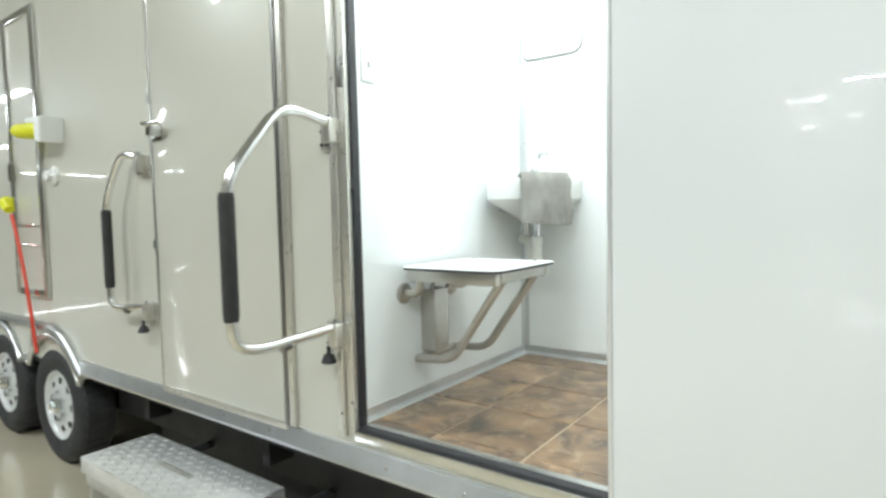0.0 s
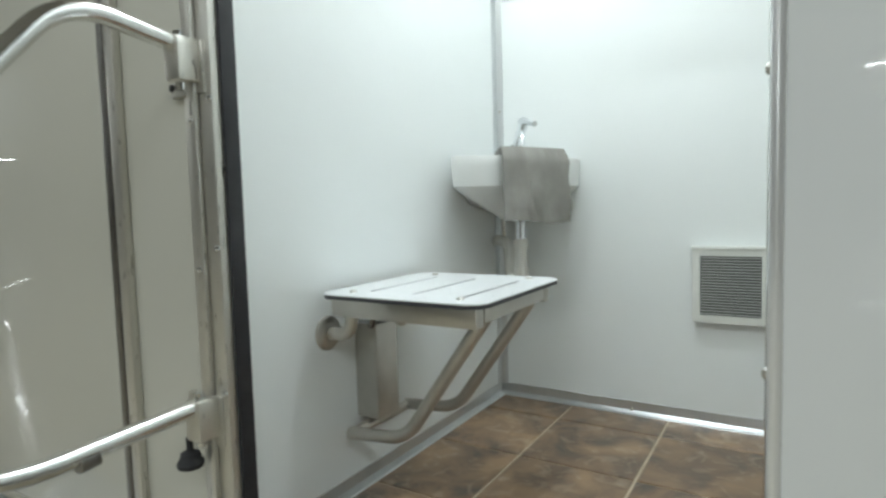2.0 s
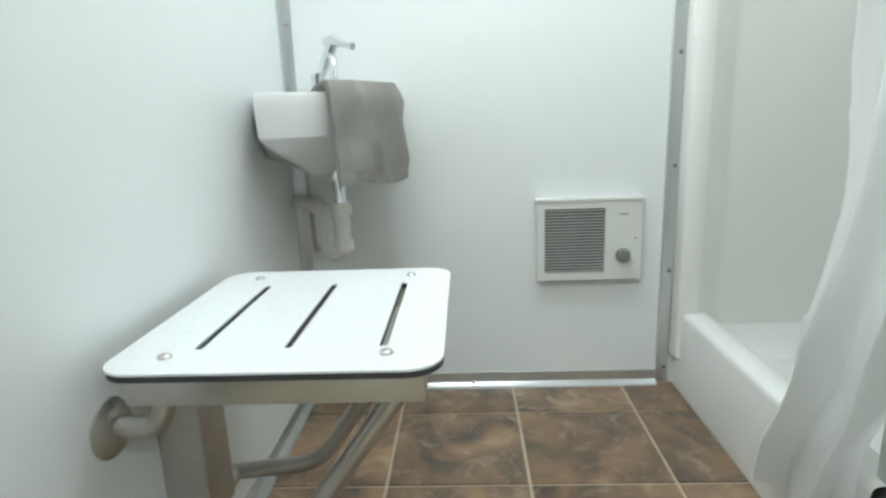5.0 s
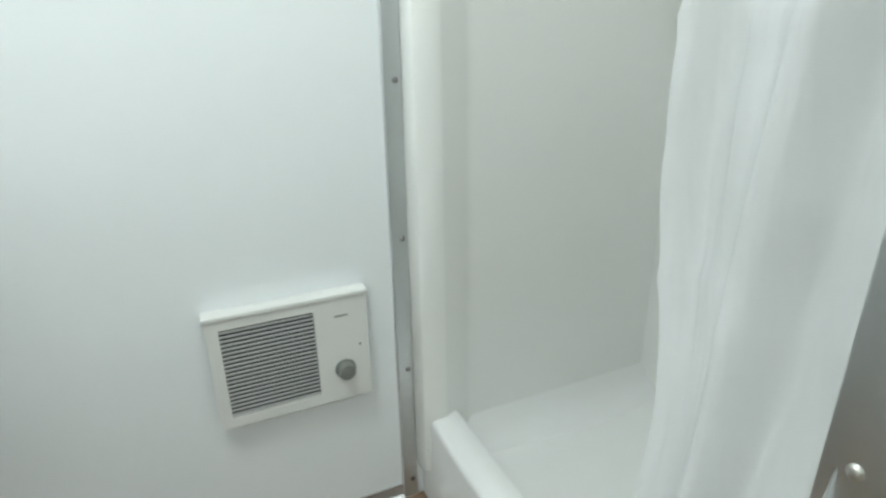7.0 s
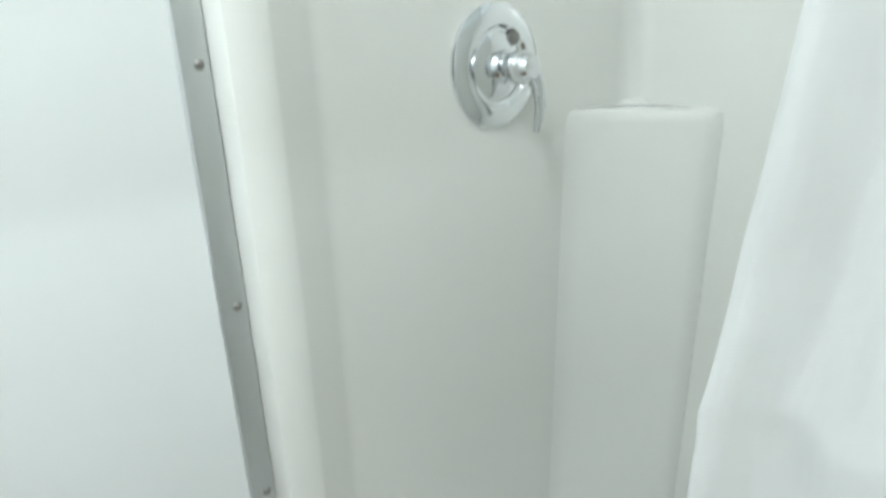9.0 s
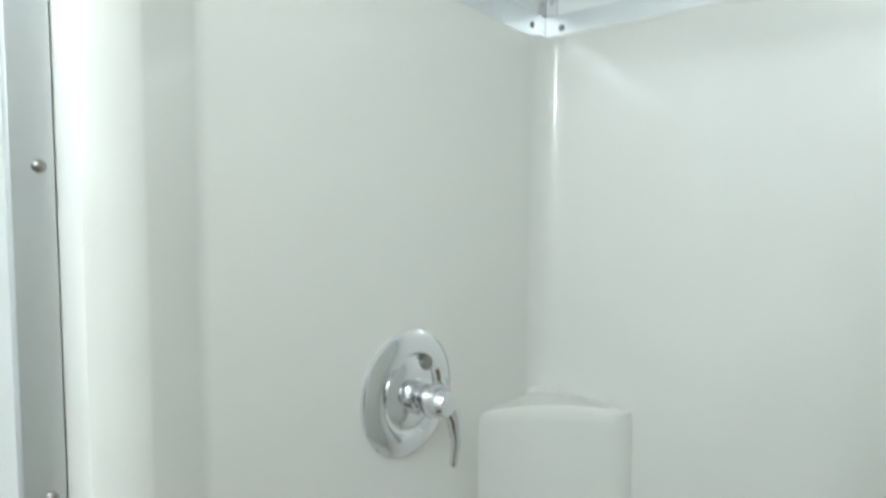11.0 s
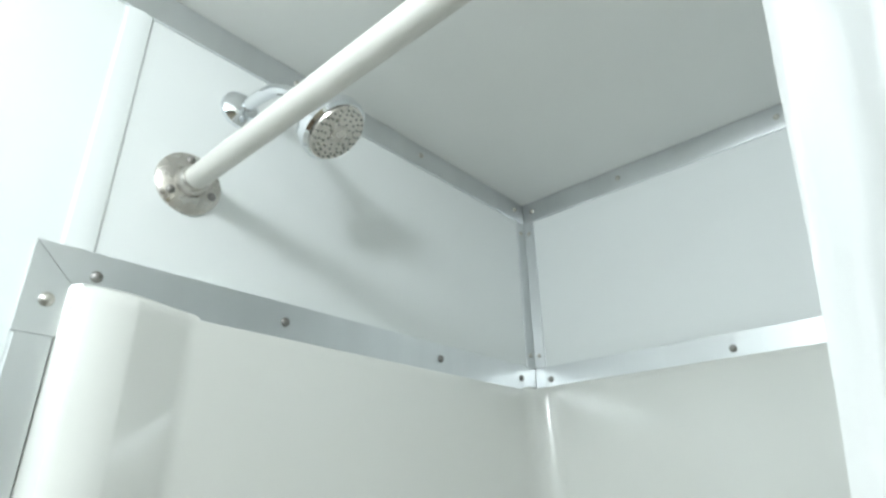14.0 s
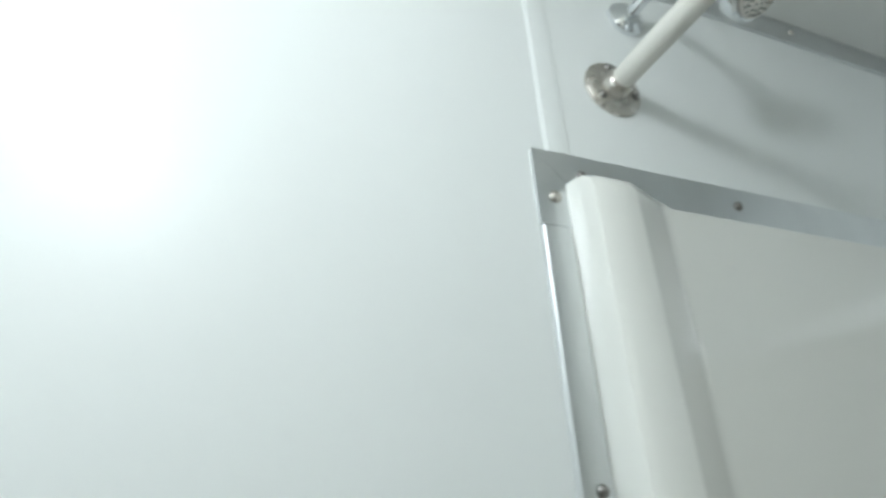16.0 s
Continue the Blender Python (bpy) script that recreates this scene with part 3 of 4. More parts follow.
part("ceiling_strip", box(1.98, 1.985, -0.845, -0.006, 2.284, TOP - 0.001, 0.001), ALU, tr)
for k in range(6):
    screw((1.08, -0.0056, 0.052 + 0.305 * k), (0, -1, 0), tr, 0.006, DARKMETAL)
screw((1.078, -0.0052, 1.876), (0, -1, 0), tr, 0.0075)
for x in (1.118, 1.358, 1.677, 1.925):
    screw((x, -0.005, 1.911), (0, -1, 0), tr, 0.0065, DARKMETAL)
for y in (-0.042, -0.403, -0.77):
    screw((1.979, y, 1.911), (-1, 0, 0), tr, 0.0065, DARKMETAL)
for x in (0.4, 0.7, 1.0, 1.335, 1.627, 1.945):
    screw((x, -0.005, 2.31), (0, -1, 0), tr, 0.0055)
for y in (-0.03, -0.252, -0.562, -0.81):
    screw((1.98, y, 2.31), (-1, 0, 0), tr, 0.0055)
for z in (1.965, 2.255):
    screw((1.965, -0.004, z), (0, -1, 0), tr, 0.005)
    screw((1.981, -0.018, z), (-1, 0, 0), tr, 0.005)
for z in (0.35, 1.08, 1.5, 2.0):
    screw((0.016, -0.005, z), (0, -1, 0), tr, 0.005)
for z in (0.09, 0.418, 0.742, 1.07, 1.4, 1.73):
    screw((1.136, -0.836, z), (-1, 0, 0), tr, 0.007)
part("panel_batten", prism([(1.077, 0), (1.08, -0.004), (1.098, -0.006), (1.109, -0.004), (1.112, 0)], "z", 1.938, 2.284), WALL, tr, "white panel joint batten")
screw((0.5, -0.02, 0.02), (0, -1, 0.5), tr, 0.006)

# ---- shower stall ----
sw = thing("shower_stall", (1.55, -0.47, 0.0), "glossy cream moulded shower stall with raised curb", "shower")
XW, YN = 1.979, -0.84


def stall_outline():
    """Inner outline, from the far edge column round the two corners to the near column."""
    p = [(1.094, -0.001), (1.096, -0.034), (1.1, -0.045), (1.109, -0.05), (1.15, -0.05), (1.155, -0.0475), (1.22, -0.0125), (1.228, -0.0085), (1.24, -0.006)]
    p += [(1.5, -0.006)]
    for k in range(9):
        a = radians(90 - 90 * k / 8)
        p.append((XW - 0.06 + 0.055 * math.cos(a), -0.061 + 0.055 * math.sin(a)))
    p += [(XW - 0.005, -0.5)]
    for k in range(9):
        a = radians(0 - 90 * k / 8)
        p.append((XW - 0.06 + 0.055 * math.cos(a), YN + 0.061 + 0.055 * math.sin(a)))
    p += [(1.285, YN + 0.006), (1.235, YN + 0.03), (1.21, YN + 0.046), (1.175, YN + 0.046), (1.162, YN + 0.03), (1.16, YN + 0.001)]
    return p


ob_ = stall_outline()
sb = bmesh.new()
levels = [(0.1, 0.0), (1.87, 0.0), (1.884, 0.1), (1.893, 0.35), (1.897, 1.0)]
rings = []
for z, s in levels:
    ring = []
    for i, (x, y) in enumerate(ob_):
        # the top edge rolls back into the wall
        wx, wy = (x, -0.001) if y > -0.2 and x < 1.93 else ((XW, y) if x > 1.9 and YN + 0.07 < y else (x, YN + 0.001))
        if x > 1.93 and y > -0.07:
            wx, wy = XW, max(y, -0.03)
        ring.append(sb.verts.new((x + (wx - x) * s, y + (wy - y) * s, z)))
    rings.append(ring)
for a, b in zip(rings, rings[1:]):
    for k in range(len(a) - 1):
        sb.faces.new((a[k], a[k + 1], b[k + 1], b[k]))
part("surround", sb, GEL, sw)
# pan with curb
pn = bmesh.new()
prof = [(1.108, 0.0), (1.112, 0.22), (1.115, 0.23), (1.122, 0.235), (1.178, 0.236), (1.187, 0.23), (1.192, 0.21), (1.2, 0.13), (1.22, 0.108), (1.26, 0.1), (1.55, 0.092), (1.9, 0.1), (1.945, 0.115), (1.975, 0.16)]
ra, rb = [pn.verts.new((x, -0.004, z)) for x, z in prof], [pn.verts.new((x, YN + 0.004, z)) for x, z in prof]
for k in range(len(prof) - 1):
    pn.faces.new((ra[k], ra[k + 1], rb[k + 1], rb[k]))
part("pan", pn, PAN, sw)
for y0, s in ((-0.005, -1), (YN + 0.005, 1)):
    cv = bmesh.new()
    q = [[cv.verts.new((x, y0 + s * d, z)) for d, z in ((0.0, 0.19), (0.012, 0.14), (0.035, 0.11), (0.085, 0.084))] for x in (1.196, 1.5, 1.974)]
    for a, b in zip(q, q[1:]):
        for k in range(3):
            cv.faces.new((a[k], a[k + 1], b[k + 1], b[k]))
    part("pan_cove", cv, PAN, sw)
# corner pillar with soap shelf
cp = bmesh.new()
corner = [(1.755, -0.0055), (1.778, -0.012), (1.8, -0.024), (1.83, -0.044), (1.865, -0.074), (1.902, -0.118), (1.928, -0.162), (1.941, -0.19), (1.954, -0.206), (1.974, -0.214)]
zs = [(0.09, -0.3), (0.11, -0.16), (0.14, -0.06), (0.19, 0.0), (1.135, 0.0), (1.155, 0.02), (1.163, 0.08), (1.163, 0.5), (1.163, 0.75), (1.18, 0.9), (1.215, 0.99)]
prv = None
for z, s in zs:
    row = [cp.verts.new((min(1.976, x + (1.97 - x) * s), min(-0.0045, y + (-0.008 - y) * s), z)) for x, y in corner]
    if prv:
        for k in range(len(row) - 1):
            cp.faces.new((prv[k], prv[k + 1], row[k + 1], row[k]))
    prv = row
part("soap_shelf_pillar", cp, GEL, sw)
dr_ = part("drain", lathe((1.58, -0.47, 0.093), (0, 0, 1), [(0.055, 0), (0.054, 0.004), (0.045, 0.006), (0, 0.0062)], 24), CHROME, sw)

# valve
vz = 1.252
va = thing("shower_valve", (1.562, -0.006, vz), "round chrome shower valve with a lever handle", "valve")
vo, vd = Vector((1.562, -0.006, vz)), (0, -1, 0)
part("escutcheon", lathe(vo, vd, [(0.1, 0), (0.1, 0.006), (0.092, 0.012), (0.076, 0.016), (0.066, 0.015), (0.062, 0.01), (0.056, 0.009), (0.05, 0.013), (0.03, 0.018), (0.0, 0.019)], 48), CHROME, va)
part("stem", lathe(vo, vd, [(0.027, 0.012), (0.027, 0.034), (0.022, 0.036), (0.022, 0.05), (0.026, 0.052), (0.026, 0.07), (0.018, 0.084), (0, 0.086)], 28), CHROME, va)
part("lever", tube([vo + Vector(p) for p in ((0, -0.06, 0.02), (0.012, -0.068, 0.0), (0.023, -0.076, -0.03), (0.027, -0.078, -0.066), (0.024, -0.074, -0.104))], [0.012, 0.015, 0.0115, 0.009, 0.0065], 14), CHROME, va)
part("index_button", lathe(vo + Vector((0.03, -0.012, 0.045)), vd, [(0.012, 0), (0.011, 0.005), (0, 0.006)], 14), DARKMETAL, va)

# shower head
hd = thing("showerhead", (1.25, 0, 2.21), "chrome shower head on a bent wall arm", "shower head")
part("escutcheon", lathe((1.25, 0, 2.21), vd, [(0.03, 0), (0.029, 0.006), (0.02, 0.014), (0.012, 0.017), (0, 0.0172)], 28), CHROME, hd)
HC = Vector((1.3, -0.155, 2.135))
HDIR = Vector((0.34, -0.52, -0.78)).normalized()
part("arm", tube(fillet([(1.25, 0, 2.21), (1.262, -0.075, 2.222), HC - HDIR * 0.05], 0.04), 0.0095, 14), CHROME, hd)
hh = part("head", lathe(HC - HDIR * 0.055, HDIR, [(0.012, 0), (0.016, 0.012), (0.014, 0.022), (0.03, 0.034), (0.044, 0.048), (0.047, 0.058), (0.047, 0.068), (0.043, 0.072), (0, 0.073)], 36), CHROME, hd)
face = part("spray_face", lathe(HC + HDIR * 0.018, HDIR, [(0.041, 0), (0.04, 0.003), (0.014, 0.004), (0.012, 0.006), (0, 0.0061)], 32), SATIN, hh, "pale spray face with dark nozzles")
u_ = HDIR.orthogonal().normalized()
w_ = HDIR.cross(u_)
nz = bmesh.new()
for rr, nn in ((0.016, 8), (0.023, 13), (0.03, 18), (0.036, 22)):
    for k in range(nn):
        a = 2 * math.pi * k / nn + rr * 40
        _lathe(HC + HDIR * 0.021 + (u_ * math.cos(a) + w_ * math.sin(a)) * rr, HDIR, [(0.0014, -0.002), (0.0014, 0.0022), (0, 0.0024)], 6, nz)
tagged(part("nozzles", nz, GREYKNOB, hd), kind="stuff")

# curtain rod and curtain
RX, RZ = 1.197, 2.064
rd = thing("curtain_rod", (RX, -0.47, RZ), "white shower curtain rod with satin metal wall flanges", "curtain rod")
part("rod", tube([(RX, -0.012, RZ), (RX, -0.5, RZ - 0.004), (RX, YN + 0.005, RZ)], 0.0152, 20), PVC, rd)
for y, s in ((0.0, -1), (YN - 0.005, 1)):
    f = part("flange", lathe((RX, y, RZ), (0, s, 0), [(0.043, 0), (0.043, 0.004), (0.038, 0.008), (0.022, 0.01), (0.019, 0.022), (0.017, 0.024), (0, 0.0242)], 32), SATIN, rd)
    for a in (100, 220, 340):
        screw((RX + 0.031 * math.cos(radians(a)), y + s * 0.008, RZ + 0.031 * math.sin(radians(a))), (0, s, 0), f, 0.006, DARKMETAL)


def curtain():
    nu, nv = 150, 150
    rows = []
    bm = bmesh.new()

    def ease(a):
        a = min(1, max(0, a))
        return a * a * (3 - 2 * a)
    for j in range(nv + 1):
        v = j / nv
        z = 2.045 - v * 1.965
        far = -0.668 + 0.086 * min(1, v / 0.5) - 0.068 * ease((v - 0.55) / 0.25) + 0.085 * ease((v - 0.84) / 0.14)
        near = -0.8 - 0.035 * ease((v - 0.5) / 0.3)
        row = []
        for i in range(nu + 1):
            u = i / nu
            y = far + (near - far) * u
            amp = (0.02 + 0.012 * v) * min(1, 0.3 + 5 * u)
            ph = 2 * math.pi * (1.6 * u + 1.5 * v + 0.1 * math.sin(5 * v + 3 * u)) + 0.6
            hang, low = min(1, v / 0.5), ease((v - 0.6) / 0.26)
            x = RX - 0.03 * hang - 0.08 * low * (1 - 0.7 * ease((u - 0.55) / 0.45)) + amp * (math.sin(ph) + 0.2 * math.sin(2 * ph + 0.7)) + 0.002 * math.sin(3.3 * ph + 4 * v) * (0.4 + v)
            # soft buckles, fine crinkles and the folds it was packed in
            x += 0.007 * noise.noise((u * 7, v * 9, 1.3)) + 0.0025 * noise.noise((u * 16 + v * 9, v * 26, 7.7)) + 0.0008 * noise.noise((u * 40, v * 60, 3.1))
            for zc in (1.52, 1.06, 0.8, 0.42):
                x -= 0.0035 * math.exp(-((z - zc - 0.01 * noise.noise((u * 5, zc, 0))) / 0.012) ** 2)
            y += 0.007 * math.cos(ph) * (0.3 + v) * min(1, 4 * u) + 0.004 * noise.noise((u * 9, v * 11, 4.1))
            if z < 0.45:
                x = min(x, 1.1 - 0.01 * math.sin(ph) ** 2 + 0.06 * u * ease((z - 0.25) / 0.2))
            if v < 0.03:
                x = RX + (x - RX) * (v / 0.03)
            row.append(bm.verts.new((x, max(y, YN + 0.01), z + 0.012 * math.sin(9 * u) * v)))
        rows.append(row)
    for a, b in zip(rows, rows[1:]):
        for k in range(nu):
            bm.faces.new((a[k], a[k + 1], b[k + 1], b[k]))
    return bm


cu = solid("shower_curtain", curtain(), CURTAIN, "white vinyl shower curtain gathered at the end of its rod", "curtain")

# ---- fold-down seat ----
se = thing("folding_bench", (0.0, -0.8, 0.16), "folded-down slotted white shower seat on a steel wall frame", "seat")
SX0, SX1, SY0, SY1, SZT = 0.03, 0.458, -1.025, -0.57, 0.537
slots = [[(x + q[0], q[1]) for q in rounded(-0.0055, 0.0055, -0.952, -0.665, 0.005, 4)] for x in (0.132, 0.252, 0.378)]
part("seat_board", holed_plate(rounded(SX0, SX1, SY0, SY1, 0.045, 7), slots, SZT - 0.003, SZT), PHENOLIC, se, "white slotted seat board")
part("board_core", holed_plate(rounded(SX0 + 0.0008, SX1 - 0.0008, SY0 + 0.0008, SY1 - 0.0008, 0.045, 7), [[(x + q[0], q[1]) for q in rounded(-0.0061, 0.0061, -0.953, -0.664, 0.0055, 4)] for x in (0.132, 0.252, 0.378)],
                              SZT - 0.0115, SZT - 0.0032), PHENEDGE, se, "black board core")
for x in (0.1, 0.385):
    for y in (-0.975, -0.62):
        screw((x, y, SZT), (0, 0, 1), se, 0.009)
for y in (-0.985, -0.625):
    part("side_rail", box(0.055, 0.435, y - 0.016, y + 0.016, SZT - 0.055, SZT - 0.012, 0.003), STEEL, se)
part("front_rail", box(0.405, 0.436, -0.965, -0.645, SZT - 0.048, SZT - 0.012, 0.003), STEEL, se)
for y in (-0.925, -0.685):
    part("leg", tube(fillet([(0.415, y, SZT - 0.045), (0.2, y, 0.19), (0.03, y, 0.172)], 0.05, 7), 0.0155, 14), STEEL, se)
part("leg_cross_tube", tube([(0.035, -0.925, 0.172), (0.035, -0.685, 0.172)], 0.014, 12), STEEL, se)
for y, s in ((-0.96, 1), (-0.65, -1)):
    wf = part("wall_flange", lathe((0.0, y, 0.43), (1, 0, 0), [(0.042, 0), (0.042, 0.004), (0.036, 0.01), (0.02, 0.013), (0, 0.0135)], 28), STEEL, se)
    part("wall_tube", tube(fillet([(0.005, y, 0.43), (0.075, y, 0.43), (0.085, y, SZT - 0.03)], 0.05, 7), 0.0155, 14), STEEL, wf)
part("pivot_tube", tube([(0.08, -0.985, SZT - 0.04), (0.08, -0.625, SZT - 0.04)], 0.013, 12), STEEL, se)
hp = prism([(0.0, -0.86), (0.07, -0.86), (0.07, -0.772), (0.0, -0.772), (0.0, -0.778), (0.064, -0.778), (0.064, -0.854), (0.0, -0.854)], "z", 0.19, 0.435, bevel=0.0015)
part("hinge_housing", hp, STEEL, se)
for y in (-0.868, -0.764):
    part("strut", tube([(0.06, y, 0.43), (0.085, y, SZT - 0.04)], 0.008, 8), DARKMETAL, se)

# ---- corner sink ----
sk = thing("corner_sink", (0.0, 0.0, 0.63), "white ceramic corner sink hung on two walls", "sink")
front = [(0.062, -0.452), (0.095, -0.45), (0.145, -0.415), (0.2, -0.365), (0.25, -0.295), (0.285, -0.215), (0.308, -0.13), (0.32, -0.05), (0.322, -0.012)]
rim = [(0.004, -0.004), (0.004, -0.15), (0.004, -0.28), (0.034, -0.38)] + front + [(0.16, -0.004)]
cx_, cy_ = 0.125, -0.165
kb = bmesh.new()
prev = None
for z, s, in_ in ((0.682, 0.18, 0), (0.7, 0.3, 0), (0.736, 0.6, 0), (0.768, 0.86, 0), (0.79, 0.975, 0), (0.85, 1.0, 0), (0.876, 1.0, 0), (0.883, 0.985, 0), (0.883, 0.9, 0), (0.876, 0.84, 0), (0.8, 0.72, 0), (0.76, 0.5, 0), (0.75, 0.12, 0)):
    row = []
    for i, (x, y) in enumerate(rim):
        px, py = cx_ + (x - cx_) * s, cy_ + (y - cy_) * s
        if z > 0.7 and z < 0.877 and s > 0.5 and s != 0.84 and s != 0.72 and s != 0.5:
            if x < 0.01:
                px = 0.004
            if y > -0.02:
                py = -0.004
        row.append(kb.verts.new((px, py, z)))
    if prev:
        for k in range(len(row)):
            kb.faces.new((prev[k], prev[(k + 1) % len(row)], row[(k + 1) % len(row)], row[k]))
    else:
        kb.faces.new(row)
    prev = row
kb.faces.new(prev)
part("basin", kb, CERAMIC, sk)
part("drain_ring", lathe((cx_, cy_, 0.7505), (0, 0, 1), [(0.022, 0), (0.021, 0.003), (0.015, 0.002), (0, 0.0015)], 20), CHROME, sk)
DX, DY = 0.163, -0.165
part("tailpiece", tube([(DX, DY, 0.715), (DX, DY, 0.672), (DX, DY, 0.668), (DX, DY, 0.58)], [0.03, 0.03, 0.016, 0.016], 18), CHROME, sk)
part("trap", tube(fillet([(DX, DY, 0.612), (DX, DY, 0.47), (DX - 0.055, DY + 0.04, 0.465), (DX - 0.065, DY + 0.05, 0.592), (0.03, -0.05, 0.597), (0.004, -0.03, 0.597)], 0.04, 7), 0.0205, 16), PVC, sk, "white plastic trap")
for z in (0.606, 0.51):
    part("slip_nut", tube([(DX, DY, z), (DX, DY, z - 0.026)], 0.0265, 10), PVC, sk)
part("supply_line", tube(fillet([(0.05, -0.004, 0.45), (0.05, -0.04, 0.45), (0.06, -0.09, 0.7), (0.08, -0.1, 0.76)], 0.04), 0.007, 8), STEEL, sk)
fc = thing("faucet", (0.1, -0.11, 0.88), "slim chrome basin faucet with a lever on top", "faucet")
part("base", lathe((0.112, -0.105, 0.88), (0, 0, 1), [(0.026, 0), (0.025, 0.006), (0.019, 0.012), (0.018, 0.05), (0.019, 0.06), (0.0, 0.062)], 22), CHROME, fc)
part("body", tube([(0.104, -0.1, 0.885), (0.126, -0.105, 0.94), (0.156, -0.112, 1.0), (0.162, -0.114, 1.012)], [0.012, 0.013, 0.016, 0.012], 16), CHROME, fc)
part("spout", tube(fillet([(0.152, -0.11, 0.985), (0.17, -0.15, 0.968), (0.168, -0.16, 0.925)], 0.03), 0.0105, 14), CHROME, fc)
part("lever", tube([(0.142, -0.1, 1.018), (0.16, -0.115, 1.02), (0.196, -0.145, 1.006), (0.222, -0.165, 0.998)], [0.012, 0.015, 0.008, 0.009], 14), CHROME, fc)


def towel():
    """A folded towel over the front rim: a path across the rim, swept along its edge."""
    bm = bmesh.new()
    edge = [Vector((x, y, 0)) for x, y in front]
    lens = [0]
    for a, b in zip(edge, edge[1:]):
        lens.append(lens[-1] + (b - a).length)

    def along(d):
        for k in range(len(edge) - 1):
            if d <= lens[k + 1] or k == len(edge) - 2:
                f = (d - lens[k]) / (lens[k + 1] - lens[k])
                t = (edge[k + 1] - edge[k]).normalized()
                return edge[k].lerp(edge[k + 1], f), Vector((-t.y, t.x, 0)) * -1
    prof_ = [(-0.06, 0.885), (-0.03, 0.892), (0.0, 0.896), (0.016, 0.885), (0.022, 0.86), (0.023, 0.84), (0.024, 0.82), (0.0245, 0.8), (0.025, 0.78), (0.0255, 0.76), (0.026, 0.74), (0.0265, 0.72), (0.027, 0.706), (0.0255, 0.698), (0.027, 0.69), (0.026, 0.674)]
    nu = 30
    outer, inner = [], []
    for i in range(nu + 1):
        u = i / nu
        p, out = along(0.155 + 0.245 * u)
        ro, ri = [], []
        for j, (o, z) in enumerate(prof_):
            sag = 0.006 * math.sin(7 * u + 0.5) + 0.01 * noise.noise((u * 4.5, z * 11, 0.4)) + 0.007 * noise.noise((u * 11, z * 24, 2)) + 0.008 * math.exp(-((u - 0.24 - 0.5 * (0.88 - z)) / 0.05) ** 2)
            hem = 0.001 if j == 14 else 0.0
            q = p + out * (o + sag + hem)
            zz = z + (0.008 * math.sin(5 * u + 1) if j > 6 else 0)
            ro.append(bm.verts.new((q.x + out.x * 0.014, q.y + out.y * 0.014, zz + (0.012 if j < 3 else 0))))
            ri.append(bm.verts.new((q.x, q.y, zz + (0.002 if j < 3 else 0))))
        outer.append(ro)
        inner.append(ri)
    n = len(prof_)
    for i in range(nu):
        for j in range(n - 1):
            bm.faces.new((outer[i][j], outer[i + 1][j], outer[i + 1][j + 1], outer[i][j + 1]))
            bm.faces.new((inner[i][j], inner[i][j + 1], inner[i + 1][j + 1], inner[i + 1][j]))
        for j in (0, n - 1):
            bm.faces.new((outer[i][j], outer[i + 1][j], inner[i + 1][j], inner[i][j]))
    for i in (0, nu):
        for j in range(n - 1):
            bm.faces.new((outer[i][j], outer[i][j + 1], inner[i][j + 1], inner[i][j]))
    return bm


solid("towel", towel(), TOWEL, "grey terry towel draped over the sink's front edge", "towel")

# mirror
mi = thing("mirror", (0.17, 0.0, 1.485), "rounded rectangular wall mirror above the sink", "mirror")
part("frame", prism(rounded(0.008, 0.332, 1.485, 2.0, 0.05, 6), "y", -0.008, -0.001, bevel=0.002), DARKMETAL, mi, "thin dark mirror edge")
part("glass", prism(rounded(0.016, 0.324, 1.493, 1.992, 0.043, 6), "y", -0.0105, -0.0085), MIRROR, mi)
screw((0.17, -0.0105, 1.51), (0, -1, 0), mi, 0.005)

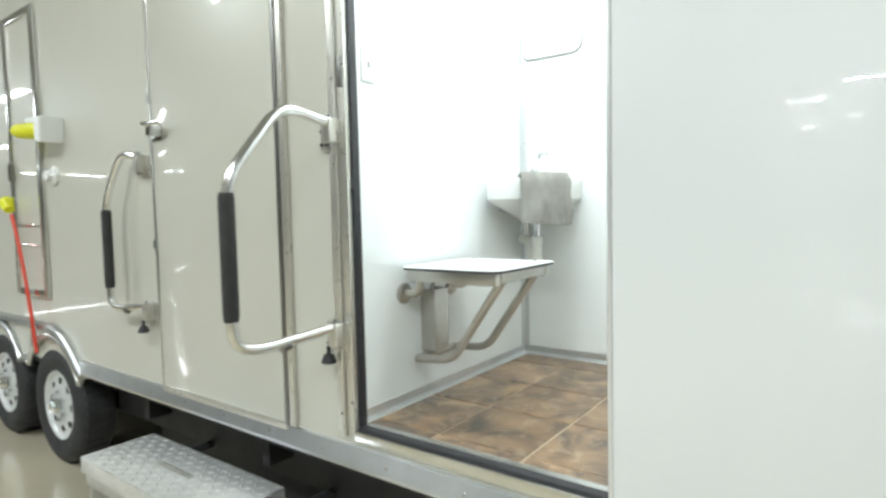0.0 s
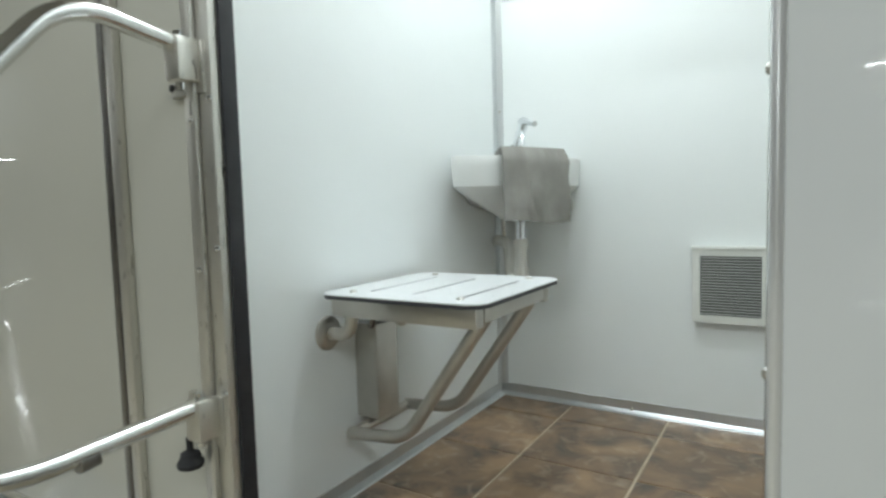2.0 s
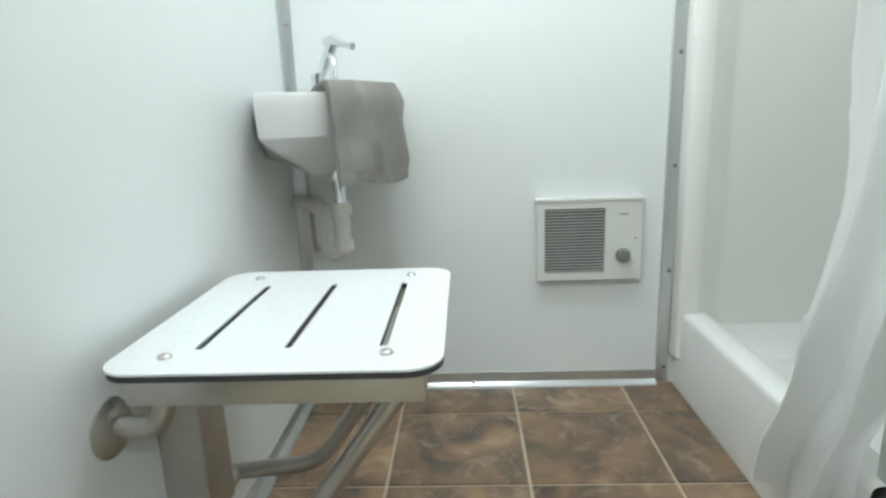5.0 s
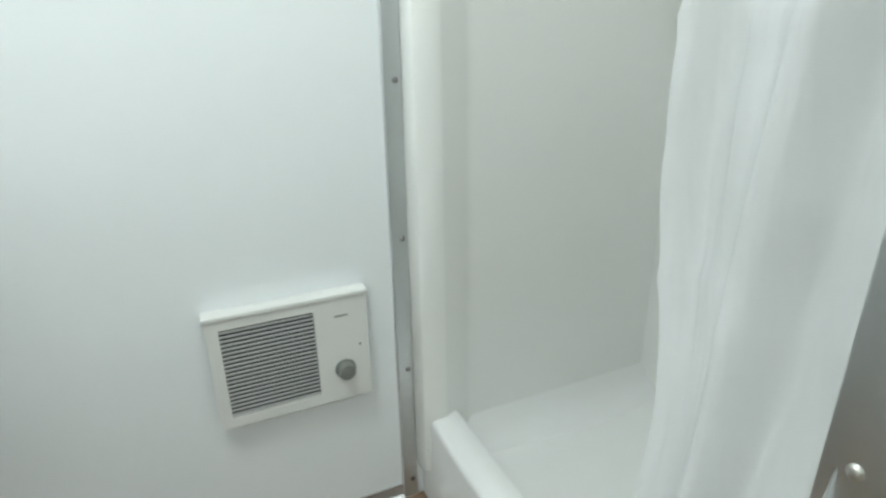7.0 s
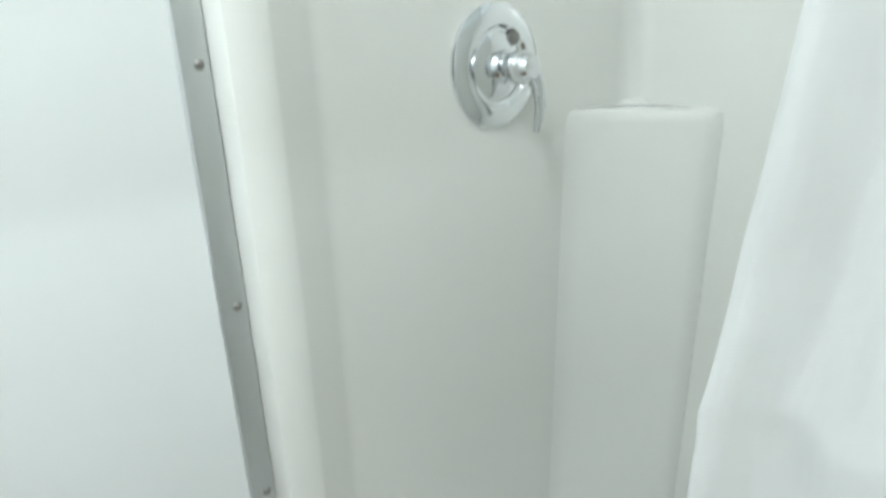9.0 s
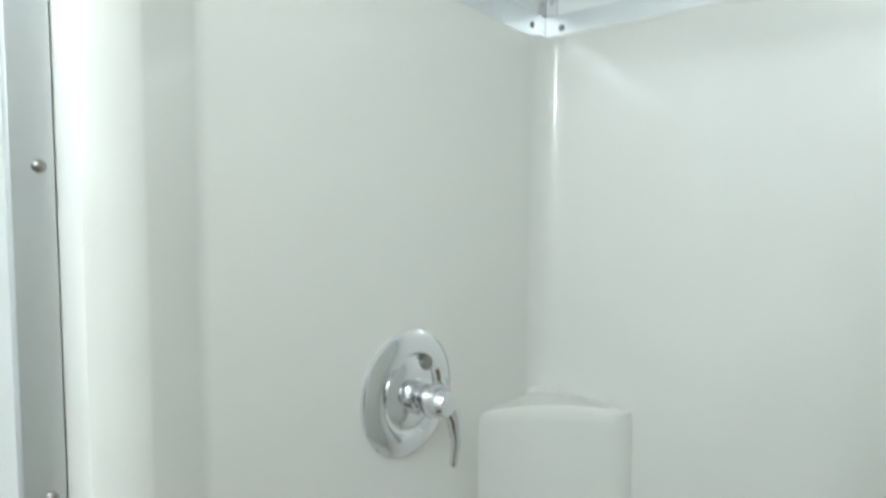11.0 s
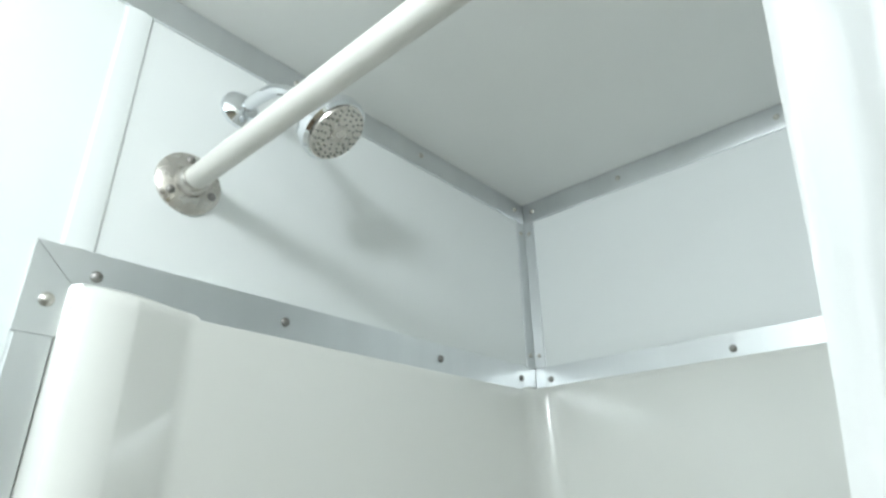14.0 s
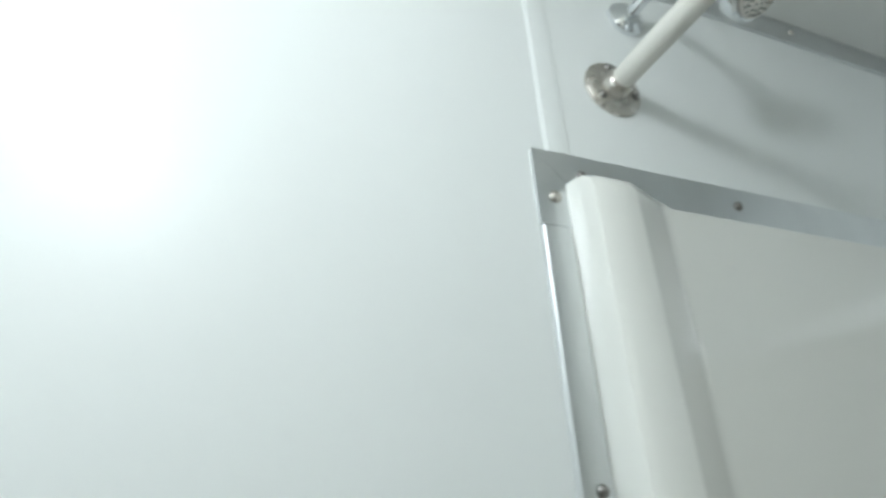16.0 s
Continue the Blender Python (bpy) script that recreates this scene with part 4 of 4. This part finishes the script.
# wall heater
he = thing("wall_heater", (0.84, 0.0, 0.34), "off-white electric wall heater with louvred grille", "heater")
hc = holed_plate(rounded(0.692, 0.99, 0.342, 0.578, 0.006, 3), [rounded(0.714, 0.886, 0.364, 0.552, 0.002, 2)], 0.018, 0.03)
hc.transform(Matrix.Rotation(radians(90), 4, "X"))
part("cover", hc, ENAMEL, he)
# case coloured near-black so the gaps between louvres read as shaded
part("case", box(0.7, 0.982, -0.019, -0.001, 0.35, 0.57, 0.002), SHADE, he, "inner case coloured near-black for the shade behind the louvres")
part("top_lip", box(0.689, 0.993, -0.034, -0.001, 0.572, 0.582, 0.003), ENAMEL, he)
for k in range(21):
    z = 0.3685 + k * 0.0088
    part("louvre", prism([(-0.0285, z), (-0.0285, z + 0.003), (-0.0262, z + 0.0032), (-0.0262, z + 0.0002)], "x", 0.713, 0.887), SLAT, he, smooth=False)
part("thermostat_knob", lathe((0.938, -0.03, 0.414), (0, -1, 0), [(0.021, 0), (0.021, 0.003), (0.0175, 0.005), (0.0165, 0.02), (0.012, 0.021), (0, 0.0205)], 26), GREYKNOB, he, "grey round knob")
part("name_bar", box(0.925, 0.951, -0.0312, -0.0298, 0.532, 0.535), GREYKNOB, he)
part("indicator", lathe((0.972, -0.03, 0.462), (0, -1, 0), [(0.003, 0), (0.002, 0.001), (0, 0.001)], 10), GREYKNOB, he)

# light switch
ls = thing("light_switch", (0.0, -1.125, 1.26), "white toggle light switch plate beside the door", "light switch")
part("plate", box(0.0, 0.006, -1.162, -1.09, 1.2, 1.315, 0.003), WHITEPL, ls)
part("toggle", box(0.006, 0.016, -1.131, -1.121, 1.25, 1.27, 0.002), WHITEPL, ls)

# ceiling light of the room
cl = thing("ceiling_light", (LAMP_X, LAMP_Y, TOP), "round white ceiling light of the shower room", "ceiling light")
part("base", lathe((LAMP_X, LAMP_Y, TOP), (0, 0, -1), [(0.11, 0), (0.11, 0.006), (0.1, 0.009), (0, 0.01)], 36), WHITEPL, cl)

# ---- floor tiles, last ----
GX, GY, TS = (-0.04, 0.29, 0.62, 0.95, 1.28), (0.155, -0.17, -0.495, -0.82, -1.145, -1.47), 0.0038
tile_meshes = {}
for x0, x1 in zip(GX, GX[1:]):
    for y1, y0 in zip(GY, GY[1:]):
        a, b, c, d = max(x0 + TS, 0.001), min(x1 - TS, 1.1075), max(y0 + TS, -1.199), min(y1 - TS, -0.001)
        if b - a < 0.01 or d - c < 0.01:
            continue
        key = (round(b - a, 3), round(d - c, 3))
        if key not in tile_meshes:
            tile_meshes[key] = finish(box(-key[0] / 2, key[0] / 2, -key[1] / 2, key[1] / 2, -0.006, 0.0, 0.0015, 1), "tile", TILE, False)
        o = new("tile", tile_meshes[key])
        o.parent = fl
        o.location = ((a + b) / 2, (c + d) / 2, 0.0)
